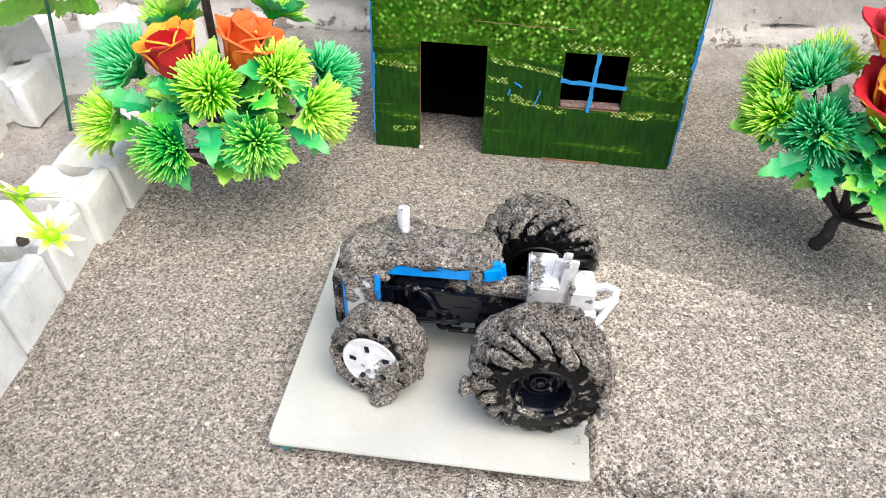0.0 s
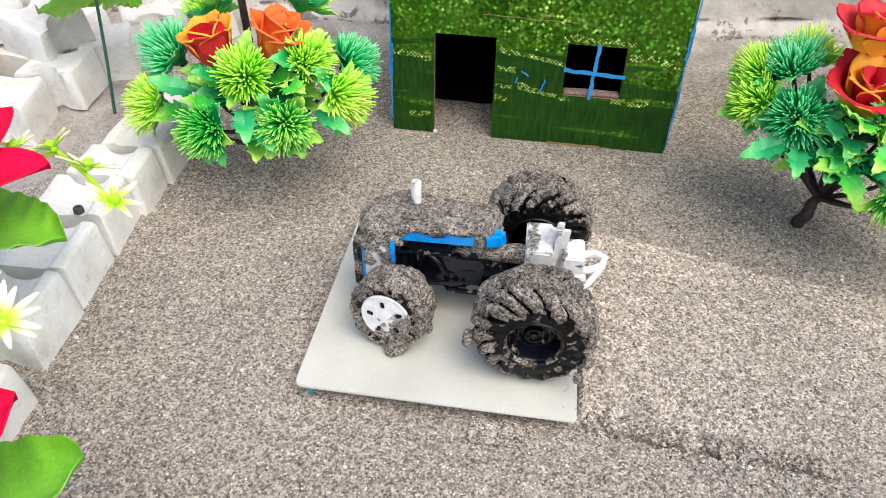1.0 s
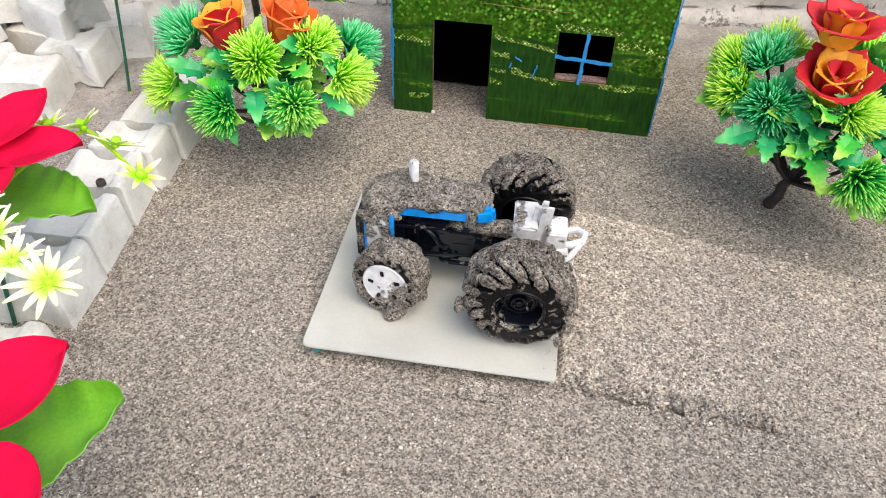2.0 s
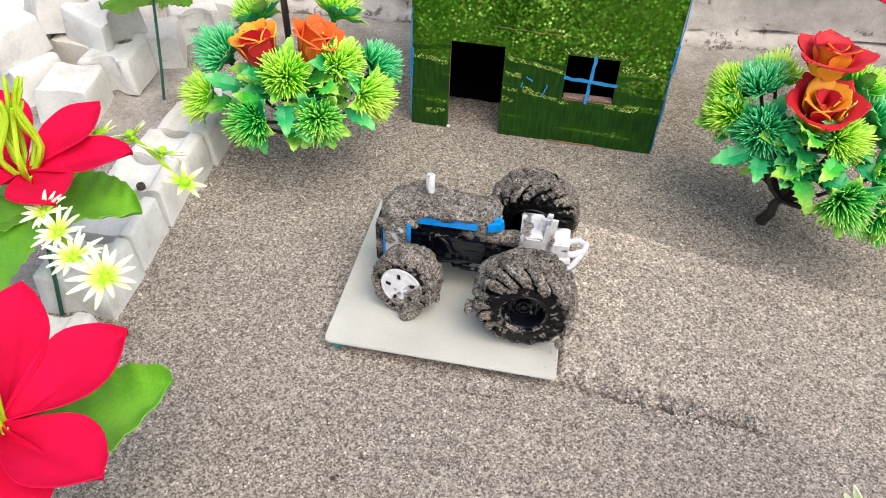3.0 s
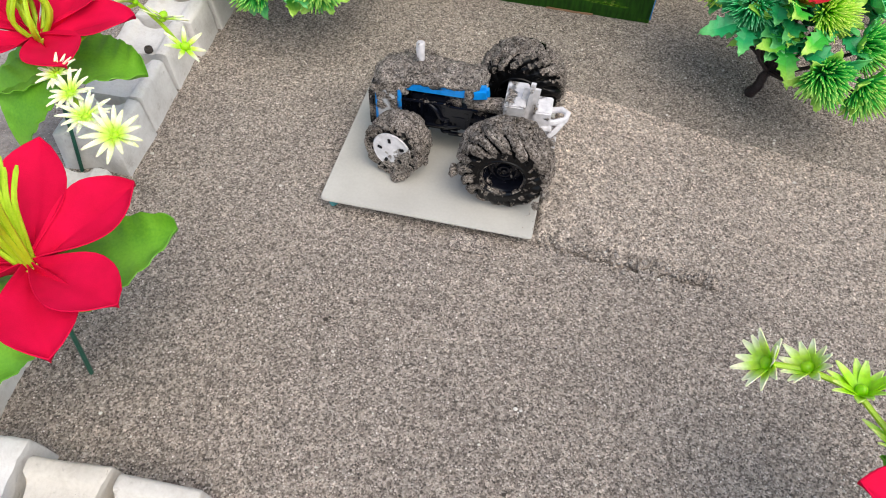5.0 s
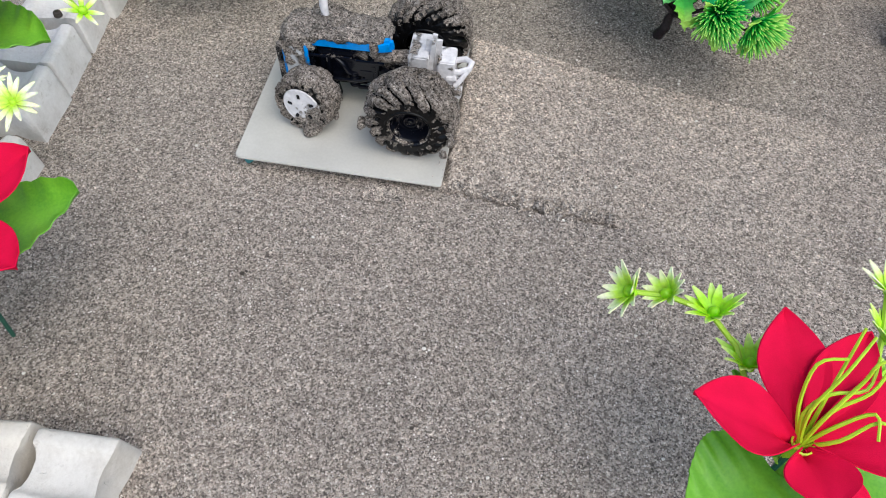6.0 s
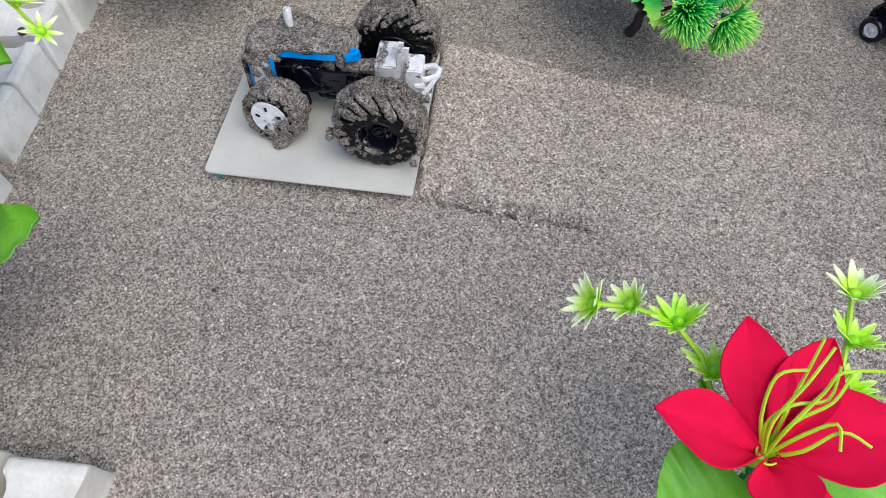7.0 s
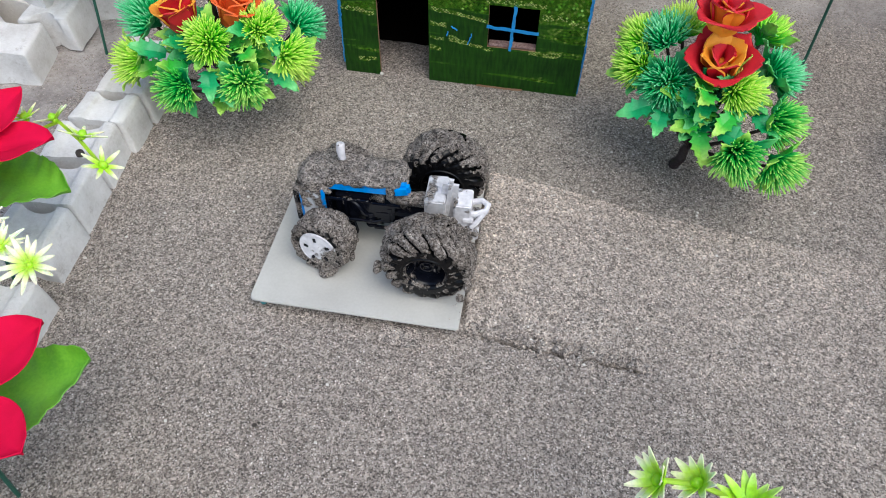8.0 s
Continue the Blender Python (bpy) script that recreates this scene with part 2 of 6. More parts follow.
def plaster():
    m, nt, p = nodes_of("old_plaster")
    at = place(nt)
    n1, n2, n3 = noise_of(nt, at, 9, 6, 0.65), noise_of(nt, at, 90, 5, 0.7), noise_of(nt, at, 58, 6, 0.8)
    col = ramp(nt, maths(nt, "ADD", maths(nt, "MULTIPLY", n1, 0.6), maths(nt, "MULTIPLY", n2, 0.4)), ((0.3, (0.36, 0.315, 0.298)), (0.48, (0.53, 0.487, 0.470)), (0.66, (0.67, 0.63, 0.612))))
    zz = nt.nodes.new("ShaderNodeSeparateXYZ")
    nt.links.new(at, zz.inputs[0])
    foot = maths(nt, "SUBTRACT", 1.0, maths(nt, "DIVIDE", zz.outputs[2], 0.03, True))
    chip = ramp(nt, maths(nt, "ADD", n3, maths(nt, "MULTIPLY", foot, 0.10)), ((0.62, (0, 0, 0)), (0.67, (1, 1, 1))))
    nt.links.new(mix(nt, maths(nt, "MULTIPLY", chip, 0.8), col, (0.13, 0.095, 0.075)), p.inputs["Base Color"])
    p.inputs["Roughness"].default_value = 0.9
    nt.links.new(bump(nt, maths(nt, "SUBTRACT", n2, maths(nt, "MULTIPLY", chip, 0.5)), 0.6, 0.003), p.inputs["Normal"])
    return m


def prism_tape():
    """Green prismatic sticky tape: small metal facets in rows, duller low down, with sparkle painted into the colour.
    """
    m, nt, p = nodes_of("prism_tape")
    at = place(nt)
    xyz = nt.nodes.new("ShaderNodeSeparateXYZ")
    nt.links.new(at, xyz.inputs[0])
    comb = nt.nodes.new("ShaderNodeCombineXYZ")
    nt.links.new(maths(nt, "ADD", xyz.outputs[0], maths(nt, "MULTIPLY", xyz.outputs[1], 0.83)), comb.inputs[0])
    nt.links.new(xyz.outputs[2], comb.inputs[1])
    flat = comb.outputs[0]
    cells = node(nt, "ShaderNodeTexVoronoi", Scale=560.0, Randomness=0.05)
    cells.distance = "CHEBYCHEV"
    cells.voronoi_dimensions = "2D"
    turned = nt.nodes.new("ShaderNodeMapping")
    turned.inputs["Rotation"].default_value = (0, 0, radians(45))
    nt.links.new(flat, turned.inputs["Vector"])
    nt.links.new(turned.outputs[0], cells.inputs["Vector"])
    tilt = nt.nodes.new("ShaderNodeVectorMath")
    tilt.operation = "SUBTRACT"
    nt.links.new(cells.outputs["Color"], tilt.inputs[0])
    tilt.inputs[1].default_value = (0.5, 0.5, 0.5)
    # dull bands: wavering, mostly level
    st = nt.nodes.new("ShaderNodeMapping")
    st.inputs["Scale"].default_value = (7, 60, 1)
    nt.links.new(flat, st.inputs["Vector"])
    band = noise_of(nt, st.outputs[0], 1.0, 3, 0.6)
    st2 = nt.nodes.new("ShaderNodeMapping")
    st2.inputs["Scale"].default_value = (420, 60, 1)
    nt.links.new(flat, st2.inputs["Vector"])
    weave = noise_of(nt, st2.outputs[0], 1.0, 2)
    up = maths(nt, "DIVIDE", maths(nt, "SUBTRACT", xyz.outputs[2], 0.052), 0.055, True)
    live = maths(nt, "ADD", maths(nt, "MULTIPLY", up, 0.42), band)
    # rows of glints, painted as pale facet colour: (x0, x1, z0, z1) along the front
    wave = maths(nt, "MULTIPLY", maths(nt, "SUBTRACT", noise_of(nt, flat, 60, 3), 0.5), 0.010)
    glint_rows = None
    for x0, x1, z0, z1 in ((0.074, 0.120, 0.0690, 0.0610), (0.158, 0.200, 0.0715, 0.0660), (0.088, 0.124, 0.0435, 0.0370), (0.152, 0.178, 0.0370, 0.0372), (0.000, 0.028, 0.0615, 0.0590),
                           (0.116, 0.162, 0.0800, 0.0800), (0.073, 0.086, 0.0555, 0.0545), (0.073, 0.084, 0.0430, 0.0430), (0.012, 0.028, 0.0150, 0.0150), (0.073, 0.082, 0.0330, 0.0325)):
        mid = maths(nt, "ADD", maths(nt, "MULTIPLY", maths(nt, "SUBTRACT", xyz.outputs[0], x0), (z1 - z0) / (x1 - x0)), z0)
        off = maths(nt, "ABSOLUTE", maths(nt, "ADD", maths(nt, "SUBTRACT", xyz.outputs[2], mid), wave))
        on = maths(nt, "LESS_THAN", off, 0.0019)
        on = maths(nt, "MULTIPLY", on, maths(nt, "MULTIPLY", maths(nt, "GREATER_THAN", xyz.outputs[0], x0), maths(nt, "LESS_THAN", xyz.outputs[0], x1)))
        glint_rows = on if glint_rows is None else maths(nt, "MAXIMUM", glint_rows, on)
    glint_rows = maths(nt, "MULTIPLY", glint_rows, maths(nt, "LESS_THAN", xyz.outputs[1], 0.002))
    shine = maths(nt, "MAXIMUM", ramp(nt, live, ((0.56, (0, 0, 0)), (0.64, (1, 1, 1)))), glint_rows)
    amount = nt.nodes.new("ShaderNodeVectorMath")
    amount.operation = "SCALE"
    nt.links.new(tilt.outputs[0], amount.inputs[0])
    nt.links.new(maths(nt, "ADD", maths(nt, "MULTIPLY", shine, maths(nt, "ADD", 0.15, maths(nt, "MULTIPLY", noise_of(nt, flat, 30, 2), 0.75))), 0.10), amount.inputs["Scale"])
    geo = nt.nodes.new("ShaderNodeNewGeometry")
    add = nt.nodes.new("ShaderNodeVectorMath")
    add.operation = "ADD"
    nt.links.new(geo.outputs["Normal"], add.inputs[0])
    nt.links.new(amount.outputs[0], add.inputs[1])
    nor = nt.nodes.new("ShaderNodeVectorMath")
    nor.operation = "NORMALIZE"
    nt.links.new(add.outputs[0], nor.inputs[0])
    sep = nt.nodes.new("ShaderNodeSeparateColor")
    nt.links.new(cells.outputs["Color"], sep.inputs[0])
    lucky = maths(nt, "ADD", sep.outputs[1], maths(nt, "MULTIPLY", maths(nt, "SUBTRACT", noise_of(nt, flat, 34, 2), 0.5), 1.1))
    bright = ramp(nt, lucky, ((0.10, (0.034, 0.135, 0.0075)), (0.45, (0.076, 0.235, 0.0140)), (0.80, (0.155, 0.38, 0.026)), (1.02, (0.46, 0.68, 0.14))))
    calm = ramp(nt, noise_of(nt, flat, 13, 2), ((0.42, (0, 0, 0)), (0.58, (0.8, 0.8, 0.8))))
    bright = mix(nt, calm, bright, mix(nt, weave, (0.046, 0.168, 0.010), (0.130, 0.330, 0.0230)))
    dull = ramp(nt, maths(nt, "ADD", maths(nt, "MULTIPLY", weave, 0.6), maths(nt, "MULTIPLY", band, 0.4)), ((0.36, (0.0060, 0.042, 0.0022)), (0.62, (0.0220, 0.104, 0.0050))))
    # highlights put into the base colour, facet by facet
    painted_glint = maths(nt, "MULTIPLY", maths(nt, "MULTIPLY", glint_rows, maths(nt, "GREATER_THAN", sep.outputs[2], 0.35)), maths(nt, "LESS_THAN", cells.outputs["Distance"], 0.33))
    nt.links.new(mix(nt, painted_glint, mix(nt, shine, dull, bright), (0.72, 0.88, 0.30)), p.inputs["Base Color"])
    nt.links.new(maths(nt, "ADD", maths(nt, "MULTIPLY", shine, 0.35), 0.45), p.inputs["Metallic"])
    nt.links.new(maths(nt, "SUBTRACT", 0.46, maths(nt, "MULTIPLY", shine, 0.22)), p.inputs["Roughness"])
    nt.links.new(bump(nt, weave, 0.25, 0.0008, nor.outputs[0]), p.inputs["Normal"])
    return m


def graded(name, stops, rough=0.42, sub=0.0, relief=0.2, vary=0.7):
    """Moulded plastic whose colour runs along the piece, by its v coordinate."""
    m, nt, p = nodes_of(name)
    uv = nt.nodes.new("ShaderNodeUVMap").outputs[0]
    xyz = nt.nodes.new("ShaderNodeSeparateXYZ")
    nt.links.new(uv, xyz.inputs[0])
    at = place(nt)
    v = maths(nt, "ADD", xyz.outputs[1], maths(nt, "MULTIPLY", maths(nt, "SUBTRACT", noise_of(nt, at, 30, 2), 0.5), vary))
    col = ramp(nt, v, stops)
    col = mix(nt, 1.0, col, ramp(nt, noise_of(nt, at, 500, 2), ((0.3, (0.82, 0.84, 0.8)), (0.7, (1.08, 1.06, 1.05)))), "MULTIPLY")
    nt.links.new(col, p.inputs["Base Color"])
    p.inputs["Roughness"].default_value = rough
    p.inputs["Subsurface Weight"].default_value = sub
    p.inputs["Subsurface Radius"].default_value = (0.004, 0.006, 0.001)
    nt.links.new(bump(nt, noise_of(nt, at, 600, 3), relief, 0.0004), p.inputs["Normal"])
    return m


M_GROUND = sand_ground()
M_GRAIN = loose_grain()
M_CRUST = sand_crust("sand_crust", 0.90)
M_CRUMB = sand_crust("sand_crumb", 1.9)
M_TYRE = muddy("muddy_rubber", (0.005, 0.005, 0.0055), 0.20, 0.22, wet=0.80)
M_BLACK = muddy("muddy_black_plastic", (0.005, 0.006, 0.0110), 0.14, 0.34)
M_WHITE = muddy("muddy_white_plastic", (0.84, 0.82, 0.85), 0.35)
M_CLEAR = muddy("muddy_milky_plastic", (0.90, 0.88, 0.90), 0.18, 0.5, 0.22)
M_BLUE = muddy("muddy_blue_plastic", (0.002, 0.33, 0.95), 0.3)
M_SILVER = muddy("muddy_silver_sticker", (0.72, 0.73, 0.76), 0.28)
M_BLOCK = block_cement()
M_PLASTER = plaster()
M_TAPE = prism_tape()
M_TAPE_BLUE = surface("blue_tape", (0.015, 0.20, 0.52), (0.03, 0.30, 0.66), 120, 900, 0.4, 0.2)
M_CARD = surface("brown_cardboard", (0.20, 0.11, 0.06), (0.32, 0.19, 0.11), 90, 1200, 0.8, 0.4)
# near-black card: darkness inside the house put into the colour
M_CARD_SHADED = surface("shaded_card_inside", (0.0025, 0.0018, 0.0016), (0.005, 0.0035, 0.0032), 60, 700, 0.9, 0.3, spec=0.03)
M_SILL = surface("pinkish_brown_sill", (0.12, 0.055, 0.045), (0.44, 0.31, 0.28), 600, 1500, 0.7, 0.4)
M_BOARD = surface("greyish_white_board", (0.450, 0.436, 0.406), (0.550, 0.537, 0.503), 26, 600, 0.55, 0.15, 0.0003)
M_TEAL = surface("teal_putty", (0.05, 0.24, 0.27), (0.10, 0.36, 0.38), 300, 1500, 0.7, 0.5)
M_RED = surface("red_velvet_cloth", (0.55, 0.001, 0.036), (0.70, 0.003, 0.056), 70, 2200, 0.8, 0.35, 0.0003, spec=0.12)
M_LEAF = surface("printed_green_leaf", (0.085, 0.30, 0.015), (0.20, 0.50, 0.030), 45, 700, 0.5, 0.25)
M_STAMEN = surface("lime_plastic_stamen", (0.36, 0.56, 0.012), (0.52, 0.74, 0.04), 90, 900, 0.4, 0.15, sub=0.15)
M_TWIG = surface("lime_twig", (0.30, 0.52, 0.015), (0.42, 0.66, 0.04), 90, 900, 0.4, 0.15)
M_DAISY = graded("white_lime_blossom", ((0.0, (0.40, 0.72, 0.012)), (0.26, (0.60, 0.82, 0.12)), (0.58, (0.88, 0.91, 0.68))), 0.45, 0.5, vary=0.2)
M_DAISY_G = graded("lime_blossom", ((0.0, (0.32, 0.72, 0.010)), (0.60, (0.46, 0.84, 0.02)), (1.0, (0.74, 0.92, 0.34))), 0.45, 0.5, vary=0.3)
M_DAISY_Y = graded("yellow_lime_blossom", ((0.0, (0.36, 0.72, 0.010)), (0.45, (0.56, 0.84, 0.07)), (0.80, (0.90, 0.93, 0.66))), 0.45, 0.5, vary=0.3)
M_WIRE = surface("dark_green_wire", (0.012, 0.075, 0.05), (0.025, 0.125, 0.085), 300, 1200, 0.45, 0.3)
M_TRUNK = surface("black_brown_stem", (0.012, 0.007, 0.008), (0.045, 0.028, 0.028), 300, 900, 0.35, 0.7, 0.0008)
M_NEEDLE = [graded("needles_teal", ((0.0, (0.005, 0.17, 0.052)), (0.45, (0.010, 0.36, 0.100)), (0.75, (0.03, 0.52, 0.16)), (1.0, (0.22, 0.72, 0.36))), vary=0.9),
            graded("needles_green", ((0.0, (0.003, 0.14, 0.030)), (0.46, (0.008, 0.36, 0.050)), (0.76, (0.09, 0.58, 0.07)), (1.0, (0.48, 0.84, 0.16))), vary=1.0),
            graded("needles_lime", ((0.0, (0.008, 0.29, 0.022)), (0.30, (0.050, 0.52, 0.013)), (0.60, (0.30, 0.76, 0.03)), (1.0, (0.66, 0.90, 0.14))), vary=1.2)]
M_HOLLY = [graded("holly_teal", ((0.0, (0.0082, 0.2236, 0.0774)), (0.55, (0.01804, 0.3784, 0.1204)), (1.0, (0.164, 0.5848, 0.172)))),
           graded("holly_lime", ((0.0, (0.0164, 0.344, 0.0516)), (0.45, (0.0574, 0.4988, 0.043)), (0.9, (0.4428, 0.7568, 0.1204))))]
M_ROSE_IN = surface("rose_red_foam", (0.50, 0.006, 0.018), (0.66, 0.012, 0.03), 120, 1500, 0.62, 0.3)
M_ROSE_OUT = surface("rose_orange_foam", (0.84, 0.30, 0.018), (0.92, 0.44, 0.035), 120, 1500, 0.62, 0.3)
M_ROSE_OR = surface("rose_deep_orange_foam", (0.72, 0.10, 0.015), (0.84, 0.17, 0.025), 120, 1500, 0.62, 0.3)
M_PEBBLE = surface("pale_grit", (0.62, 0.58, 0.52), (0.82, 0.80, 0.76), 400, 2000, 0.6, 0.4)
M_SCRAP = sand_crust("sandy_film", 1.75)
M_DARKBIT = surface("dark_grit", (0.03, 0.025, 0.02), (0.07, 0.055, 0.045), 400, 2000, 0.7, 0.4)


# ---- building ----
class Shape:
    """Gathers one mesh: points, faces, a material slot and a v coordinate for each, and a mud value for each point."""

    def __init__(self):
        self.v, self.f, self.m, self.t, self.mud = [], [], [], [], []

    def add(self, verts, faces, slot=0, along=None, mud=None):
        k = len(self.v)
        self.v += [tuple(p) for p in verts]
        self.t += list(along) if along is not None else [0.5] * len(verts)
        self.mud += list(mud) if mud is not None else [0.0] * len(verts)
        self.f += [tuple(i + k for i in q) for q in faces]
        self.m += list(slot) if isinstance(slot, (list, tuple)) else [slot] * len(faces)
        return self

    def tube(self, pts, radii, sides=6, slot=0, ends=True, mud=0.0):
        pts = [Vector(p) for p in pts]
        n = len(pts)
        radii = [radii] * n if isinstance(radii, (int, float)) else radii
        verts, faces, along = [], [], []
        ref = None
        for i, p in enumerate(pts):
            d = (pts[min(i + 1, n - 1)] - pts[max(i - 1, 0)]).normalized()
            if ref is None:
                ref = Vector((0, 0, 1)) if abs(d.z) < 0.9 else Vector((1, 0, 0))
            a = (ref - d * ref.dot(d)).normalized()
            ref, b = a, d.cross(a)
            for j in range(sides):
                w = 2 * math.pi * j / sides
                verts.append(p + (a * math.cos(w) + b * math.sin(w)) * radii[i])
                along.append(i / max(n - 1, 1))
        for i in range(n - 1):
            for j in range(sides):
                faces.append((i * sides + j, i * sides + (j + 1) % sides, (i + 1) * sides + (j + 1) % sides, (i + 1) * sides + j))
        if ends:
            faces.append(tuple(reversed(range(sides))))
            faces.append(tuple(range((n - 1) * sides, n * sides)))
        return self.add(verts, faces, slot, along, [mud] * len(verts))

    def sheet(self, fn, nu, nv, thick, slots=(0, 0)):
        """A closed sheet: fn(u, v) with u across (-1..1) and v along (0..1); thickness to both sides."""
        P = [[Vector(fn(-1 + 2 * i / nu, j / nv)) for i in range(nu + 1)] for j in range(nv + 1)]
        top, bot, along = [], [], []
        for j in range(nv + 1):
            for i in range(nu + 1):
                du = P[j][min(i + 1, nu)] - P[j][max(i - 1, 0)]
                dv = P[min(j + 1, nv)][i] - P[max(j - 1, 0)][i]
                nrm = du.cross(dv)
                nrm = nrm.normalized() if nrm.length > 1e-12 else Vector((0, 0, 1))
                top.append(P[j][i] + nrm * thick / 2)
                bot.append(P[j][i] - nrm * thick / 2)
                along.append(j / nv)
        k, w = len(top), nu + 1
        faces, slot = [], []
        for j in range(nv):
            for i in range(nu):
                a = j * w + i
                faces.append((a, a + 1, a + w + 1, a + w))
                slot.append(slots[0])
                faces.append((k + a, k + a + w, k + a + w + 1, k + a + 1))
                slot.append(slots[1])
        rim = [i for i in range(w)] + [j * w + nu for j in range(1, nv + 1)] + [nv * w + i for i in range(nu - 1, -1, -1)] + [j * w for j in range(nv - 1, 0, -1)]
        for q, a in enumerate(rim):
            b = rim[(q + 1) % len(rim)]
            faces.append((a, k + a, k + b, b))
            slot.append(slots[1])
        return self.add(top + bot, faces, slot, along + along)

    def box(self, size, m=Matrix(), bev=0.0, slot=0, mud=0.0, cuts=0, lump=0.0, seg=2):
        bm = bmesh.new()
        bmesh.ops.create_cube(bm, size=1)
        bmesh.ops.scale(bm, vec=size, verts=bm.verts)
        if bev:
            bmesh.ops.bevel(bm, geom=list(bm.edges), offset=bev, segments=seg, affect="EDGES")
        if cuts:
            bmesh.ops.subdivide_edges(bm, edges=list(bm.edges), cuts=cuts, use_grid_fill=True)
        return self.take(bm, m, slot, mud, lump)

    def take(self, bm, m=Matrix(), slot=0, mud=0.0, lump=0.0):
        bm.verts.index_update()
        verts = [m @ v.co for v in bm.verts]
        if lump:
            verts = [p + noise.noise_vector(p * 160) * lump for p in verts]
        amount = [mud(p) if callable(mud) else mud for p in verts]
        self.add(verts, [[v.index for v in f.verts] for f in bm.faces], slot, None, amount)
        bm.free()
        return self

    def ball(self, centre, radii, level=3, rough=0.25, freq=120.0, slot=0, mud=0.0, m=Matrix()):
        bm = bmesh.new()
        bmesh.ops.create_icosphere(bm, subdivisions=level, radius=1)
        c = Vector(centre)
        for v in bm.verts:
            d = v.co.normalized()
            p = Vector((d.x * radii[0], d.y * radii[1], d.z * radii[2]))
            v.co = p * (1 + rough * noise.noise((c + p) * freq) + rough * 0.5 * noise.noise((c + p) * freq * 2.7))
        return self.take(bm, Matrix.Translation(c) @ m, slot, mud)

    def lathe(self, profile, m=Matrix(), seg=48, slot=0, fn=None, mud=0.0):
        """profile: (radius, height) along the local z axis; fn(angle, i, r, h) may return (r, h, mud)."""
        verts, faces, mm = [], [], []
        n = len(profile)
        for j in range(seg):
            w = 2 * math.pi * j / seg
            for i, (r, h) in enumerate(profile):
                q = mud
                if fn:
                    r, h, q = fn(w, i, r, h)
                verts.append(m @ Vector((r * math.cos(w), r * math.sin(w), h)))
                mm.append(q)
        for j in range(seg):
            for i in range(n - 1):
                a, b = j * n + i, ((j + 1) % seg) * n + i
                faces.append((a, b, b + 1, a + 1))
        return self.add(verts, faces, slot, None, mm)


def part(name, shape, mats, parent=None, label="", sharp=40):
    """One mesh object under a thing or a part, from a Shape or a bmesh."""
    me = bpy.data.meshes.new(name)
    mats = mats if isinstance(mats, (list, tuple)) else [mats]
    me.from_pydata(shape.v, [], shape.f)
    for m in mats:
        me.materials.append(m)
    me.polygons.foreach_set("material_index", shape.m)
    me.polygons.foreach_set("use_smooth", [True] * len(me.polygons))
    if any(shape.mud):
        at = me.attributes.new("mud", "FLOAT", "POINT")
        at.data.foreach_set("value", shape.mud)
    uv = me.uv_layers.new(name="UVMap")
    loops = np.zeros(len(me.loops), dtype=np.int32)
    me.loops.foreach_get("vertex_index", loops)
    t = np.array(shape.t, dtype=np.float32)[loops]
    uv.data.foreach_set("uv", np.stack([np.zeros_like(t), t], 1).ravel())
    me.update()
    if sharp:
        me.set_sharp_from_angle(angle=radians(sharp))
    ob = new(name, me)
    if parent is not None:
        ob.parent = parent
        ob.matrix_parent_inverse = Matrix.Identity(4)
    if label:
        ob["label"] = label
    return ob


def thing(name, m, label, category, group=""):
    e = new(name)
    e.empty_display_size = 0.01
    e.matrix_world = m
    e.matrix_basis = m
    return tagged(e, label, category, group)


def rot_to(axis):
    """A turn that brings +z to the axis."""
    return Vector(axis).normalized().to_track_quat("Z", "Y").to_matrix().to_4x4()


def smooth(a, b, x):
    t = min(1.0, max(0.0, (x - a) / (b - a)))
    return t * t * (3 - 2 * t)


# ---- ground and wall ----
BOARD_Z = 0.0105


def ramp_edges(x):
    return 0.299 - 0.15 * (x - 0.149), 0.434 - 0.21 * (x - 0.173)


def ground_z(x, y):
    z = 0.0006 * noise.noise((x * 30, y * 30, 0)) + 0.0004 * noise.noise((x * 130, y * 130, 3))
    if 0.02 < x < 0.5 and 0.2 < y < 0.5:
        lo, hi = ramp_edges(x)
        wob = 0.0018 * noise.noise((x * 38, 2, 3)) + 0.0016 * noise.noise((x * 150, 5, 3))
        jit = 0.004 * noise.noise((x * 120, y * 120, 7))
        inside = smooth(lo - 0.002, lo + 0.030, y - wob) * (1 - smooth(hi - 0.0015, hi + 0.0015, y + jit * 0.5))
        edge = 0.1525 + (y - 0.2945) * 0.074 + 0.002 * noise.noise((y * 160, 3, 1))
        fall = smooth(edge - 0.003, edge + 0.003, x) * (1 - smooth(0.14, 0.32, x))
        rough = 0.0014 * noise.noise((x * 60, y * 60, 9)) + 0.0009 * noise.noise((x * 190, y * 190, 4)) * math.exp(-((y - lo - 0.008) / 0.016) ** 2)
        z += inside * fall * (0.0102 + rough)
        along = smooth(0.148, 0.165, x) * (1 - smooth(0.255, 0.275, x))
        lip = math.exp(-((y - lo - wob - 0.0035) / 0.0028) ** 2) * along
        z += lip * (0.0008 + 0.0026 * noise.noise((x * 170, y * 220, 5)))
        notch = (0.25 + 0.75 * smooth(-0.05, 0.14, noise.noise((x * 95, 8, 3)) + 0.16)) * (0.45 + 0.55 * smooth(0.170, 0.195, x))
        ditch = math.exp(-((y - lo - wob + 0.0010) / 0.0011) ** 4) * along
        z -= ditch * 0.0125 * notch
    return z


